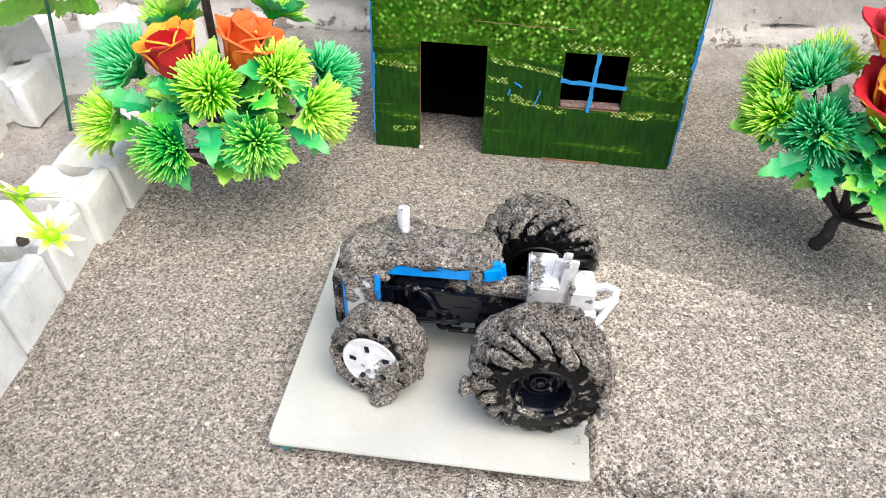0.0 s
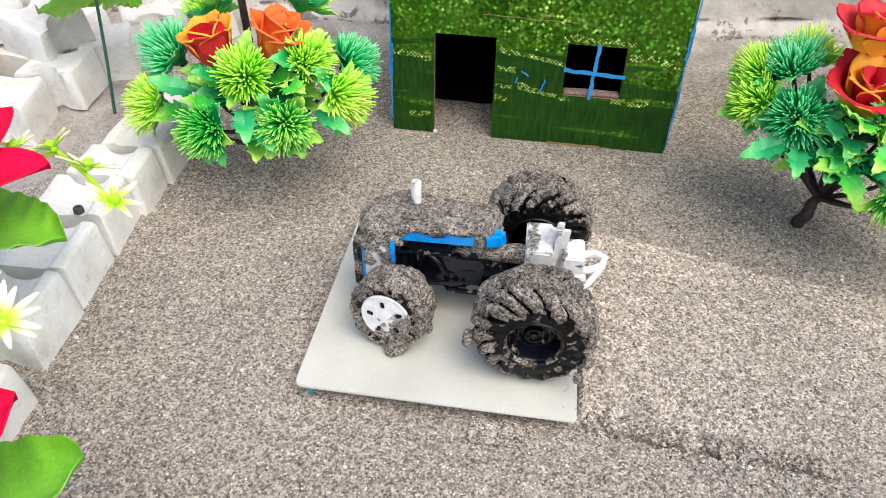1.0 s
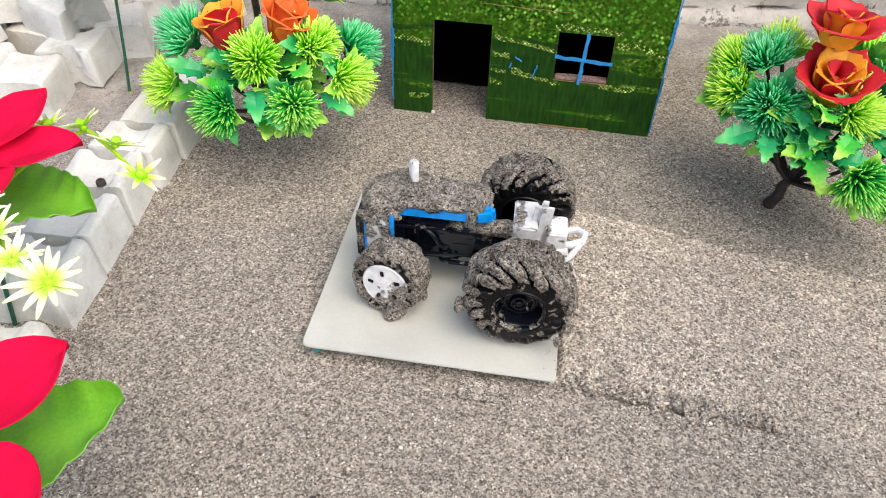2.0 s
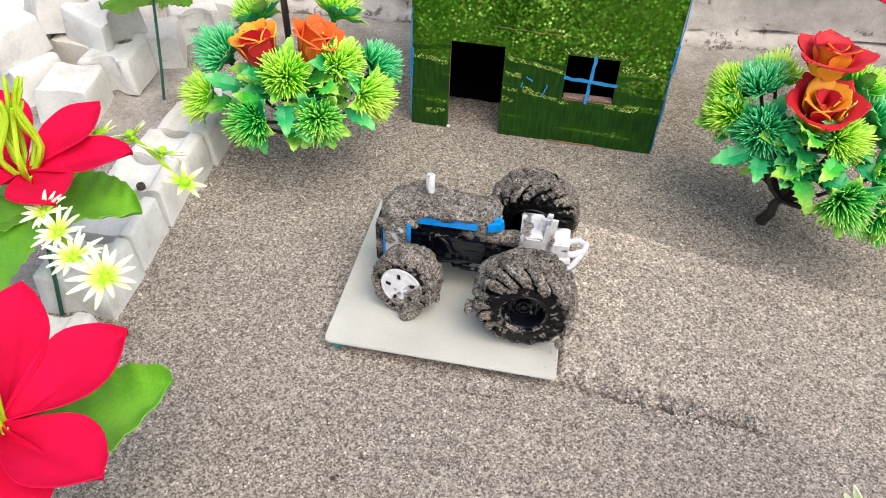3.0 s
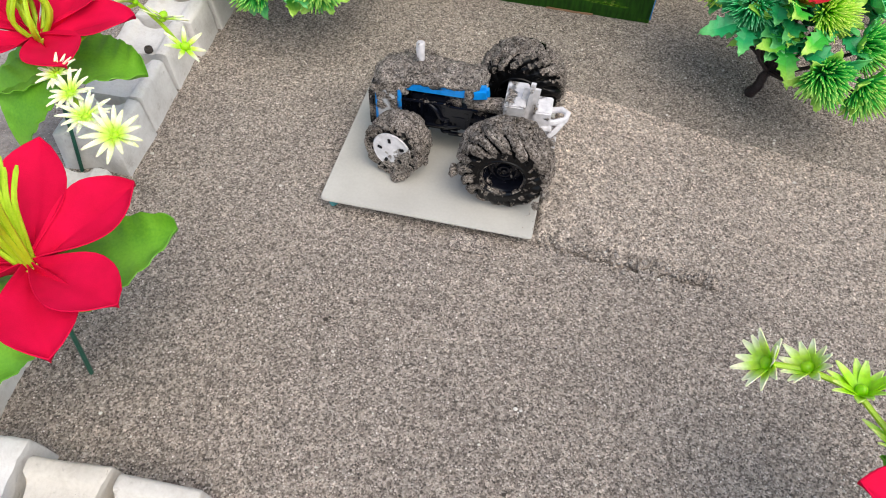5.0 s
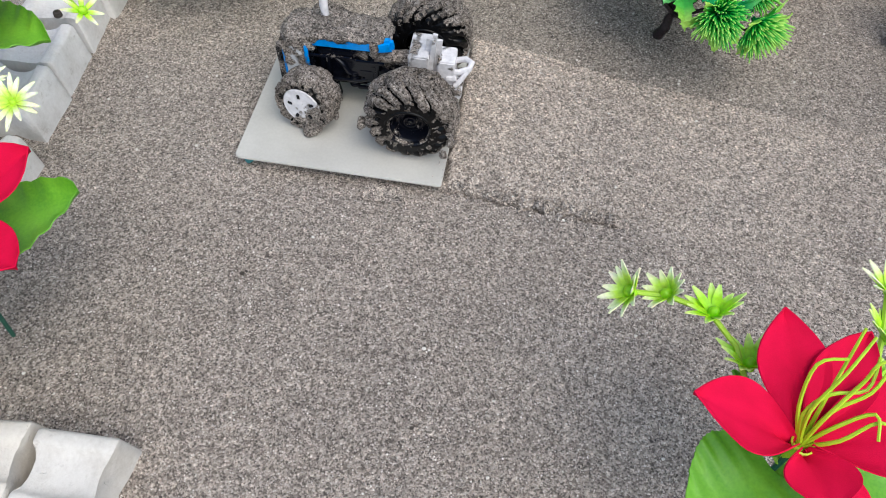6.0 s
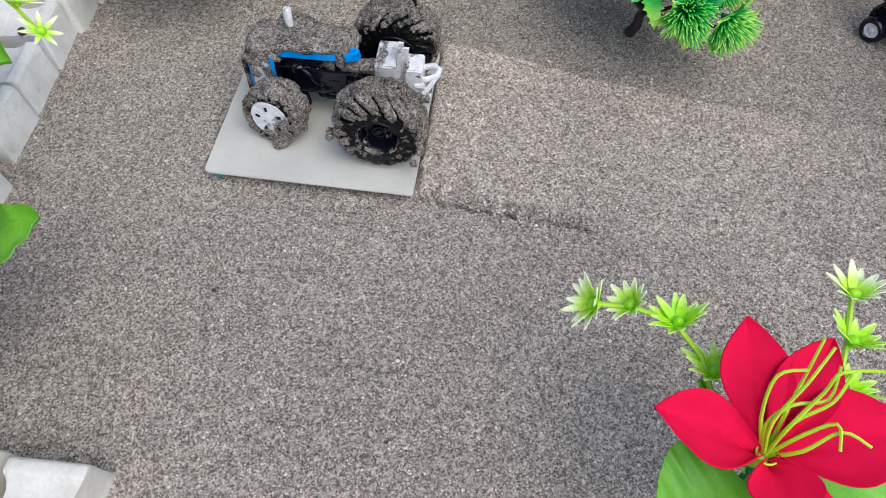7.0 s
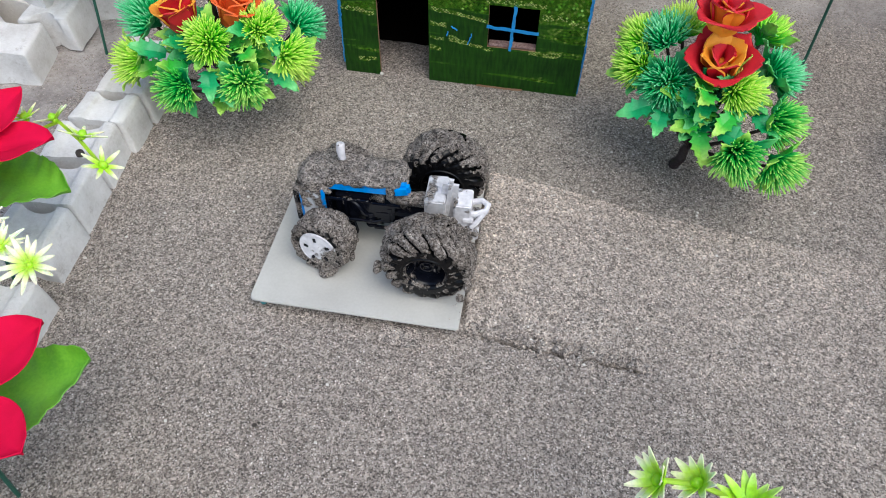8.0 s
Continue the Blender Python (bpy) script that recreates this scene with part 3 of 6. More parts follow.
def spread(lo, hi, step, far, fine=None):
    a = list(np.arange(lo, hi + step / 2, step))
    if fine:
        a = sorted([p for p in a if not fine[0] <= p <= fine[1]] + list(np.arange(fine[0], fine[1], fine[2])))
    d, p, out, inn = step, hi, [], []
    while p < far:
        d *= 1.45
        p += d
        out.append(p)
    d, p = step, lo
    while p > -far:
        d *= 1.45
        p -= d
        inn.append(p)
    return inn[::-1] + a + out


gx, gy = spread(-0.30, 0.52, 0.0032, 60, (0.140, 0.285, 0.0008)), spread(-0.04, 0.76, 0.0016, 60, (0.270, 0.308, 0.0005))
gs = Shape()
gs.add([(x, y, ground_z(x, y) if -1 < x < 1 and -1 < y < 1.5 else 0.0) for y in gy for x in gx],
       [(j * len(gx) + i, j * len(gx) + i + 1, (j + 1) * len(gx) + i + 1, (j + 1) * len(gx) + i) for j in range(len(gy) - 1) for i in range(len(gx) - 1)])
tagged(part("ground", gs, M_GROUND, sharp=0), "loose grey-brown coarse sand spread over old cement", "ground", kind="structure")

# back wall: rough plaster with a broken foot
ws = Shape()
nx, nz = 320, 60
WX0, WX1 = -0.9, 1.1


def wall_point(i, k, back):
    x = WX0 + (WX1 - WX0) * i / nx
    z = -0.01 + 0.34 * (k / nz) ** 1.9
    y = 0.742 + 0.014 * (x - 0.3) ** 2
    if not back:
        y += 0.006 * noise.noise((x * 9, z * 14, 2)) + 0.002 * noise.noise((x * 55, z * 55, 4))
        y -= 0.016 * (1 - smooth(0.0, 0.02 + 0.010 * noise.noise((x * 22, 0, 8)), z)) * (0.6 + 0.6 * noise.noise((x * 40, 1, 1)))
        crack = 0.013 + 0.004 * noise.noise((x * 12, 5, 5)) + 0.002 * noise.noise((x * 70, 5, 5))
        y += 0.008 * math.exp(-((z - crack) / 0.0013) ** 2) * smooth(-0.1, 0.15, noise.noise((x * 18, 3, 9)))
    else:
        y += 0.12
    return (x, y, z)


wv = [wall_point(i, k, False) for k in range(nz + 1) for i in range(nx + 1)] + [wall_point(i, k, True) for k in range(nz + 1) for i in range(nx + 1)]
W1, KB = nx + 1, (nx + 1) * (nz + 1)
wf = [(k * W1 + i, k * W1 + i + 1, (k + 1) * W1 + i + 1, (k + 1) * W1 + i) for k in range(nz) for i in range(nx)]
wf += [tuple(q + KB for q in reversed(f)) for f in wf]
wf += [(nz * W1 + i, nz * W1 + i + 1, KB + nz * W1 + i + 1, KB + nz * W1 + i) for i in range(nx)]
wf += [(k * W1, (k + 1) * W1, KB + (k + 1) * W1, KB + k * W1) for k in range(nz)] + [(k * W1 + nx, KB + k * W1 + nx, KB + (k + 1) * W1 + nx, (k + 1) * W1 + nx) for k in range(nz)]
ws.add(wv, wf)
tagged(part("wall_back", ws, M_PLASTER), "low whitish plastered wall with a chipped foot", "wall", kind="structure")

# unseen side wall, added to shade the ground on the right
side = Shape().box((0.11, 0.56, 0.27), pose(0.705, 0.440, 0.130), 0.004, 0, 0.0, 3, 0.002)
tagged(part("shade_wall", side, M_PLASTER), "unseen plastered wall added to shade the right of the yard", "wall", kind="structure")

# ---- cardboard house ----
HOUSE = pose(0.0359, 0.5527, 0.0, 0, 0, -4.77)
HW, HD, HH, HT = 0.195, 0.135, 0.158, 0.003


def wall_with_holes(xs, zs, holes, thick, slots=(0, 1, 2)):
    """A wall in the x-z plane, from y = 0 back to y = thick; holes are cells left out."""
    s = Shape()
    nx_, nz_ = len(xs), len(zs)
    s.add([(x, 0, z) for z in zs for x in xs] + [(x, thick, z) for z in zs for x in xs], [])
    K = nx_ * nz_

    def full(i, k):
        return 0 <= i < nx_ - 1 and 0 <= k < nz_ - 1 and (i, k) not in holes
    for k in range(nz_ - 1):
        for i in range(nx_ - 1):
            if not full(i, k):
                continue
            a, b, c, d = k * nx_ + i, k * nx_ + i + 1, (k + 1) * nx_ + i + 1, (k + 1) * nx_ + i
            s.f.append((a, b, c, d)), s.m.append(slots[0])
            s.f.append((K + d, K + c, K + b, K + a)), s.m.append(slots[1])
            for (p, q), nb in (((b, a), (i, k - 1)), ((c, b), (i + 1, k)), ((d, c), (i, k + 1)), ((a, d), (i - 1, k))):
                if not full(*nb):
                    s.f.append((p, q, K + q, K + p)), s.m.append(slots[2])
    return s


house = thing("toy_house", HOUSE, "small cardboard house covered in shiny green prismatic tape", "toy house")
DOOR, WIN = (0.0302, 0.0718, 0.0771), (0.1190, 0.1575, 0.0393, 0.0767)
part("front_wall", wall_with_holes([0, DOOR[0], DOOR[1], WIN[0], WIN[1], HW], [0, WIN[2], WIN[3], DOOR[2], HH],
                                   {(1, 0), (1, 1), (1, 2), (3, 1)}, HT), [M_TAPE, M_CARD_SHADED, M_CARD], house, "green prismatic tape front with door and window openings", sharp=20)
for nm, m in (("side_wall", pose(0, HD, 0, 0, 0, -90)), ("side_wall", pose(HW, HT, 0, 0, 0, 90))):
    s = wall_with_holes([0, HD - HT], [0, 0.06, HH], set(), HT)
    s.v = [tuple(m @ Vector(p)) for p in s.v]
    part(nm, s, [M_TAPE, M_CARD_SHADED, M_CARD], house, sharp=20)
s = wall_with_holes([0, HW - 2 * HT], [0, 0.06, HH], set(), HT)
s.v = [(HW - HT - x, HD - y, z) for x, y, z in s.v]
part("back_wall", s, [M_TAPE, M_CARD_SHADED, M_CARD], house, sharp=20)
for sgn in (0, 1):
    a = 32
    s = Shape()
    ln = (HD / 2 + 0.012) / math.cos(radians(a))
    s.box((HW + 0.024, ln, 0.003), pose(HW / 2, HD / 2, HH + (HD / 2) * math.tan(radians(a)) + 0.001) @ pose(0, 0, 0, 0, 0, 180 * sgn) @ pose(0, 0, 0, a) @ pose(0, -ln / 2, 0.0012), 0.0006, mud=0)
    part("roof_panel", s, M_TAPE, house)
for sgn in (0, 1):
    s = Shape()
    x0 = 0.0 if sgn == 0 else HW - HT
    top = HH + HD / 2 * math.tan(radians(32)) - 0.003
    s.add([(x0, HT, HH), (x0, HD - HT, HH), (x0, HD / 2, top), (x0 + HT, HT, HH), (x0 + HT, HD - HT, HH), (x0 + HT, HD / 2, top)],
          [(0, 2, 1), (3, 4, 5), (0, 1, 4, 3), (1, 2, 5, 4), (2, 0, 3, 5)])
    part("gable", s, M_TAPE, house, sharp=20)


def strip(pts, width, thick=0.0009, seed=0):
    """A hand-laid narrow strip on the front, from x-z points."""
    s = Shape()
    n = 14
    rnd = random.Random(seed)
    jit = [rnd.uniform(-0.0004, 0.0004) for _ in range(n + 1)]

    def fn(u, v):
        t = v * (len(pts) - 1)
        i = min(int(t), len(pts) - 2)
        p = Vector(pts[i]).lerp(Vector(pts[i + 1]), t - i)
        d = (Vector(pts[-1]) - Vector(pts[0])).normalized()
        w = width * (1 + 0.12 * math.sin(v * 17 + seed)) / 2
        j = jit[int(v * n)]
        return (p.x - d.y * (u * w + j), -thick * 0.5 - 0.0006, p.y + d.x * (u * w + j))
    s.sheet(fn, 2, n, thick)
    return s


cx, cz = (WIN[0] + WIN[1]) / 2, (WIN[2] + WIN[3]) / 2
part("window_bar", strip([(cx + 0.001, WIN[3] + 0.001), (cx - 0.001, WIN[2] - 0.001)], 0.0024, seed=1), M_TAPE_BLUE, house, "blue tape strip across the window")
part("window_bar", strip([(WIN[0] - 0.001, cz + 0.001), (WIN[1] + 0.001, cz - 0.001)], 0.0024, seed=2), M_TAPE_BLUE, house, "blue tape strip across the window").location.y = -0.0012
sl = Shape().box((WIN[1] - WIN[0] - 0.001, 0.0062, 0.0024), pose(cx, 0.0036, WIN[2] + 0.0016), 0.0006, cuts=2, lump=0.0006)
part("window_sill", sl, M_SILL, house, "pinkish brown window sill")
for k, (x, z0, z1, w) in enumerate(((0.0000, 0.044, 0.068, 0.0022), (HW, 0.072, 0.094, 0.0020), (HW + 0.0002, 0.030, 0.050, 0.0014), (-0.0002, 0.010, 0.100, 0.0008), (HW + 0.0002, 0.004, 0.150, 0.0008))):
    part("edge_tape", strip([(x, z0), (x + 0.0004, z1)], w, seed=5 + k), M_TAPE_BLUE, house, "blue tape along the corner")
for k, pts in enumerate((((0.1035, 0.040), (0.1065, 0.050)), ((0.090, 0.055), (0.095, 0.052)), ((0.0865, 0.046), (0.0875, 0.050)))):
    part("tape_scrap", strip(pts, 0.0007, seed=11 + k), M_TAPE_BLUE, house, "scrap of blue tape")
part("tape_seam", strip([(0.062, 0.0925), (0.124, 0.0915)], 0.0003, 0.0002, seed=17), M_CARD, house, "brown edge of a tape overlap")
part("tape_seam", strip([(0.112, 0.0012), (0.150, 0.0008)], 0.0012, seed=18), M_CARD, house, "bare brown card at the foot")


# dark sheet over the sand indoors, added in place of shade
def shade_edge(u, v):
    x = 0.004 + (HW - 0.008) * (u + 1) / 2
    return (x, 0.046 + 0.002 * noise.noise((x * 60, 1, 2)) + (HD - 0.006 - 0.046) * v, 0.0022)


part("floor_shade", Shape().sheet(shade_edge, 40, 2, 0.0006), M_CARD_SHADED, house, "dark sheet added for the shade on the inside floor")
bits = Shape()
bits.ball((DOOR[0] + 0.001, -0.001, 0.002), (0.0016, 0.0012, 0.0016), 2)
part("putty_blob", bits, M_PEBBLE, house, "blob of pale glue at the door jamb")

# ---- board with the tractor ----
bs = Shape()
BT = 0.0016


def board_outline():
    c = [((0.0185, 0.3040), 0.0045), ((0.1520, 0.2940), 0.0025), ((0.162, 0.424), 0.004), ((0.0297, 0.4350), 0.0015)]
    out = []
    for i, (p, r) in enumerate(c):
        p = Vector(p)
        a = (Vector(c[i - 1][0]) - p).normalized()
        b = (Vector(c[(i + 1) % 4][0]) - p).normalized()
        for k in range(6):
            t = k / 5
            q = (p + a * r) * (1 - t) ** 2 + p * 2 * t * (1 - t) + (p + b * r) * t ** 2
            out.append(q)
    return out


ol = board_outline()
n = len(ol)
mid = Vector((0.092, 0.370))


def board_z(p):
    return BOARD_Z - 0.0012 * smooth(0.10, 0.16, p.x)


rings = [(0.0, -BT), (0.0, -0.0006), (0.0006, 0.0), (0.02, 0.0), (0.5, 0.0)]
bv = []
for inset, dz in rings:
    for p in ol:
        q = p.lerp(mid, inset) if inset > 0.01 else p + (mid - p).normalized() * inset
        bv.append((q.x, q.y, board_z(q) + dz))
bf = [(k * n + i, k * n + (i + 1) % n, (k + 1) * n + (i + 1) % n, (k + 1) * n + i) for k in range(len(rings) - 1) for i in range(n)]
bf += [tuple((len(rings) - 1) * n + i for i in range(n)), tuple(reversed(range(n)))]
bs.add(bv, bf)
board = thing("board", pose(0, 0, 0), "greyish white flat board propped on small teal lumps", "board")
part("board_plate", bs, M_BOARD, board)
for x, y in ((0.0255, 0.3095), (0.037, 0.427), (0.092, 0.37), (0.150, 0.372)):
    part("board_foot", Shape().ball((x, y, 0.0036), (0.0032, 0.003, 0.0042), 3, 0.3, 300), M_TEAL, board, "teal putty lump")

# ---- tractor ----
tractor = thing("toy_tractor", pose(0.1315, 0.368, BOARD_Z - 0.0002, 0, 0, -3), "blue and black toy tractor caked with wet sand, on a board", "toy tractor")
# local axes: origin on the board under the rear axle, front towards -x


def nz3(p, f):
    return noise.noise(Vector(p) * f)


def tyre_shape(R, W, rim, m, lugs, seed, bare=0.0, caked=0.20, tread=1.0):
    half = [(rim * 0.96, 0.36 * W), (rim, 0.46 * W), (rim * 1.06, 0.50 * W), (rim * 1.13, 0.502 * W), (rim * 1.17, 0.485 * W)]
    for k in range(1, 9):
        f = math.pi / 2 * k / 9
        half.append((rim * 1.17 + (R - rim * 1.17) * math.sin(f) ** 0.85, W * 0.49 * math.cos(f) ** 0.62))
    prof = half + [(R, 0)] + [(r, -h) for r, h in reversed(half)]
    dense = []
    for (r0, h0), (r1, h1) in zip(prof, prof[1:]):
        dense += [(r0 + (r1 - r0) * k / 3, h0 + (h1 - h0) * k / 3) for k in range(3)]
    dense.append(prof[-1])

    def fn(w, i, r, h):
        rr = (r - rim) / (R - rim)
        s = h / (W * 0.5)
        p = Vector((r * math.cos(w), r * math.sin(w), h + seed))
        p0 = p
        q = (w * lugs / (2 * math.pi) + (1.2 * (1 - rr) + abs(s) * 0.8) + 0.34 * nz3(p0, 75) + (0.5 if s < 0 else 0.0)) % 1.0
        lug = smooth(0.08, 0.22, q) * (1 - smooth(0.62, 0.78, q))
        on = smooth(0.25, 0.55, rr)
        up = math.sin(w)
        big = 0.8 * nz3(p, 70) + 0.5 * nz3(p, 190) + 0.5 * nz3(p, 400)
        mud = caked + 0.50 * smooth(0.45, 0.92, rr) + 0.20 * up * on + 0.62 * big + 0.40 * nz3(p, 270) + 0.55 * nz3(p, 520) - bare * (1 - smooth(0.85, 1.0, rr)) + 0.14 * lug * on - 0.06 * tread * (1 - lug) * on * (1 - smooth(0.62, 0.9, rr)) - 0.10 * (1 - smooth(0.12, 0.40, rr)) + 0.30 * smooth(0.05, 0.5, nz3(p, 55)) * (1 - smooth(0.5, 0.8, rr))
        groove = 1 - smooth(0.04, 0.13, abs(q - 0.88))
        mud -= 0.95 * tread * groove * smooth(0.45, 0.68, rr) * smooth(-0.15, 0.30, nz3(p, 45)) * smooth(0.1, 0.4, abs(s))
        mud -= 0.17 * tread * (1 - smooth(0.10, 0.42, rr)) * smooth(-0.3, 0.3, nz3(p, 60) + 0.3 * up)
        mud = min(1.0, max(0.0, mud))
        lift = -0.0018 * tread * groove * on + tread * on * lug * 0.0009 * (1 - 0.6 * mud) + on * mud * (0.0014 + 0.0015 * big)
        side = smooth(0.6, 1.0, abs(s)) * smooth(0.30, 0.5, rr)
        r += lift
        h += math.copysign(1, h) * side * (lift * 0.7)
        return r, h, mud
    return Shape().lathe(dense, m, 168, 0, fn)


WHEEL = Matrix(((1, 0, 0, 0), (0, 0, -1, 0), (0, 1, 0, 0), (0, 0, 0, 1)))     # axle along -y, up stays up


def mud_lump(centre, radii):
    return Shape().ball(centre, radii, 3, 0.42, 260, 0, 1.0)


for name, y, turn, seed, bare in (("rear_wheel", -0.0418, 0, 0.0, 0.06), ("rear_wheel", 0.0330, 180, 5.0, 0.45)):
    m = pose(0.0015 if y < 0 else 0.0005, y, 0.0284, 0, 0, turn) @ WHEEL
    tyre = part(name, tyre_shape(0.0276, 0.0300 if y < 0 else 0.032, 0.0132, m, 17, seed, bare, 0.38 if y < 0 else 0.26), M_TYRE, tractor, "black rubber tyre caked with sand")
    of = 0.0122 if y < 0 else 0.0136
    rim = [(r * 0.93, h * 0.72 + of) for r, h in ((0.0, -0.0052), (0.0018, -0.0050), (0.0022, -0.0072), (0.0034, -0.0072), (0.0038, -0.0054), (0.0046, -0.0054), (0.0052, -0.0086), (0.0070, -0.0090), (0.0074, -0.0068), (0.0086, -0.0068), (0.0092, -0.0094), (0.0104, -0.0092), (0.0112, -0.0050), (0.0122, -0.0010), (0.0128, 0.0006), (0.0132, -0.0014), (0.0137, 0.0022), (0.0146, 0.0030), (0.0154, 0.0024), (0.0158, -0.0014))]
    dense = []
    for (r0, h0), (r1, h1) in zip(rim, rim[1:]):
        dense += [(r0 + (r1 - r0) * k / 2, h0 + (h1 - h0) * k / 2) for k in range(2)]
    dense.append(rim[-1])
    part("rim", Shape().lathe(dense, m, 64, 0, lambda w, i, r, h: (r, h, 0.27 + 0.36 * nz3((r * math.cos(w), r * math.sin(w), h + seed), 230) + 0.22 * nz3((r * math.cos(w), r * math.sin(w), h + seed), 700) + (0.24 if r > 0.0120 else 0))), M_BLACK, tyre, "black ringed wheel hub")

for name, y, turn, seed in (("front_wheel", -0.0310, -14, 9.0), ("front_wheel", 0.031, 166, 13.0)):
    m = pose(-0.0670, y, 0.0202, 0, 0, turn) @ pose(0, 0, 0, -5 if y < 0 else 0) @ WHEEL
    tyre = part(name, tyre_shape(0.0186, 0.0205, 0.0128, m, 11, seed, -0.05, 0.42, 0.35), M_TYRE, tractor, "small black tyre caked with sand")
    hub = [(0.0, 0.0112), (0.0035, 0.0111), (0.0075, 0.0107), (0.0110, 0.0103), (0.0126, 0.0106), (0.0134, 0.0096), (0.0136, 0.0060)]
    hb = Shape().lathe(hub, m, 48, 0, lambda w, i, r, h: (r, h, 0.22 + 0.75 * max(0, -math.sin(w - 0.75)) * r / 0.011 + 0.4 * nz3((r * math.cos(w), r * math.sin(w), seed), 330)))
    hub_ob = part("hub", hb, M_WHITE, tyre, "white plastic wheel hub splashed with sand")
    for k in range(5):
        w = 0.5 + k * 2 * math.pi / 5
        c = m @ pose(0.0080 * math.cos(w), 0.0080 * math.sin(w), 0.0108, 0, 0, math.degrees(w))
        part("hub_hole", Shape().box((0.0032, 0.0020, 0.0008), c, 0.0003, 0, 0.1), M_BLACK, hub_ob)
    if y < 0:
        for c, r in (((-0.0630, -0.0440, 0.0070), (0.0052, 0.0036, 0.0056)), ((-0.0575, -0.0425, 0.0120), (0.0046, 0.0028, 0.0040)), ((-0.0655, -0.0445, 0.0030), (0.0040, 0.0030, 0.0034)), ((-0.0495, -0.0365, 0.0145), (0.0026, 0.0030, 0.0044)), ((-0.0625, -0.0405, 0.0040), (0.0034, 0.0026, 0.0030))):
            part("sand_clump", mud_lump(c, r), M_CRUST, tyre, "clump of wet sand")
for c, r in (((-0.0290, -0.0520, 0.0250), (0.0028, 0.0036, 0.0044)), ((0.0275, -0.0540, 0.0200), (0.0028, 0.0042, 0.0038)), ((0.0265, -0.0520, 0.0280), (0.0024, 0.0030, 0.0032)), ((0.0235, -0.0590, 0.0130), (0.0026, 0.0024, 0.0030)), ((0.0285, -0.040, 0.032), (0.0022, 0.004, 0.003))):
    part("sand_clump", mud_lump(c, r), M_CRUST, tractor, "clump of wet sand on the tyre")


def muddy_box(size, at, bev, base=0.25, freq=130, amp=0.6, turn=(0, 0, 0), cuts=3, up=0.35):
    m = pose(*at) @ pose(0, 0, 0, *turn)
    c = Vector(at)
    return Shape().box(size, m, bev, 0, lambda p: base + amp * nz3(p, freq) + up * max(-0.4, (p.z - c.z) / max(size[2], 1e-4)), cuts)


# bonnet: blue shell with a thick crust of sand draped over it
part("bonnet", muddy_box((0.050, 0.0225, 0.0085), (-0.0465, 0.0010, 0.0482), 0.0012, 0.14, 150, 0.55, cuts=5), M_BLUE, tractor, "blue plastic bonnet")
part("bonnet_panel", muddy_box((0.0110, 0.0065, 0.0088), (-0.0208, -0.0084, 0.0498), 0.0018, 0.05, 120, 0.35, (0, -10, 4)), M_BLUE, tractor, "bright blue rear end of the bonnet")
crust = Shape()
cn, cm = 64, 44


def crust_point(i, k, under):
    u, v = i / cn, k / cm
    x = -0.0880 + 0.0705 * u
    a = math.pi * (v - 0.02) / 0.96
    e = min(u, 1 - u)
    end = smooth(0.0, 0.10, e)
    hw, top = 0.0128 + 0.0034 * (1 - smooth(0.10, 0.34, u)) - 0.0006 * math.sin(u * 9), 0.0558
    rag = 0.5 + 0.5 * noise.noise((x * 130, v * 3, 4)) + 0.35 * noise.noise((x * 330, v * 3, 2))
    low = 0.0435 + 0.0060 * smooth(0.20, 0.36, u) - 0.0030 * smooth(0.86, 0.96, u) + 0.0056 * rag
    y = 0.001 - hw * math.cos(a) * (0.55 + 0.45 * end)
    z = low + (top - low) * (max(0.0, math.sin(a)) ** 0.42) * (0.55 + 0.45 * end)
    p = Vector((x, y, z))
    if not under:
        p += Vector((0, 0, 1)) * (0.0016 * nz3(p, 120) + 0.0012 * nz3(p, 330)) + noise.noise_vector(p * 260) * 0.0007
        p.x += 0.002 * noise.noise((y * 180, z * 180, i * 0.02))
    else:
        p = Vector((x, (y - 0.001) * 0.86 + 0.001, z - 0.0028))
    return p


cv = [crust_point(i, k, un) for un in (False, True) for k in range(cm + 1) for i in range(cn + 1)]
C1, CK = cn + 1, (cn + 1) * (cm + 1)
cf = [(k * C1 + i, k * C1 + i + 1, (k + 1) * C1 + i + 1, (k + 1) * C1 + i) for k in range(cm) for i in range(cn)]
cf += [tuple(q + CK for q in reversed(f)) for f in cf]
cf += [(i, CK + i, CK + i + 1, i + 1) for i in range(cn)] + [(cm * C1 + i, cm * C1 + i + 1, CK + cm * C1 + i + 1, CK + cm * C1 + i) for i in range(cn)]
cf += [(k * C1, (k + 1) * C1, CK + (k + 1) * C1, CK + k * C1) for k in range(cm)] + [(k * C1 + cn, CK + k * C1 + cn, CK + (k + 1) * C1 + cn, (k + 1) * C1 + cn) for k in range(cm)]
crust.add(cv, cf, 0, None, [1.0] * len(cv))
part("sand_crust", crust, M_CRUST, tractor, "thick crust of grey sand on the bonnet", sharp=0)
for c, r in (((-0.0275, -0.0105, 0.0470), (0.0026, 0.0018, 0.0064)), ((-0.0235, -0.0080, 0.0535), (0.0034, 0.003, 0.0022)), ((-0.0850, -0.0140, 0.0470), (0.0040, 0.0018, 0.0026)), ((-0.0690, -0.0132, 0.0465), (0.0050, 0.0016, 0.0028)), ((-0.060, 0.0, 0.0562), (0.010, 0.006, 0.0016)), ((-0.036, 0.002, 0.0562), (0.008, 0.006, 0.0016))):
    part("sand_clump", mud_lump(c, r), M_CRUST, tractor, "clump of wet sand")
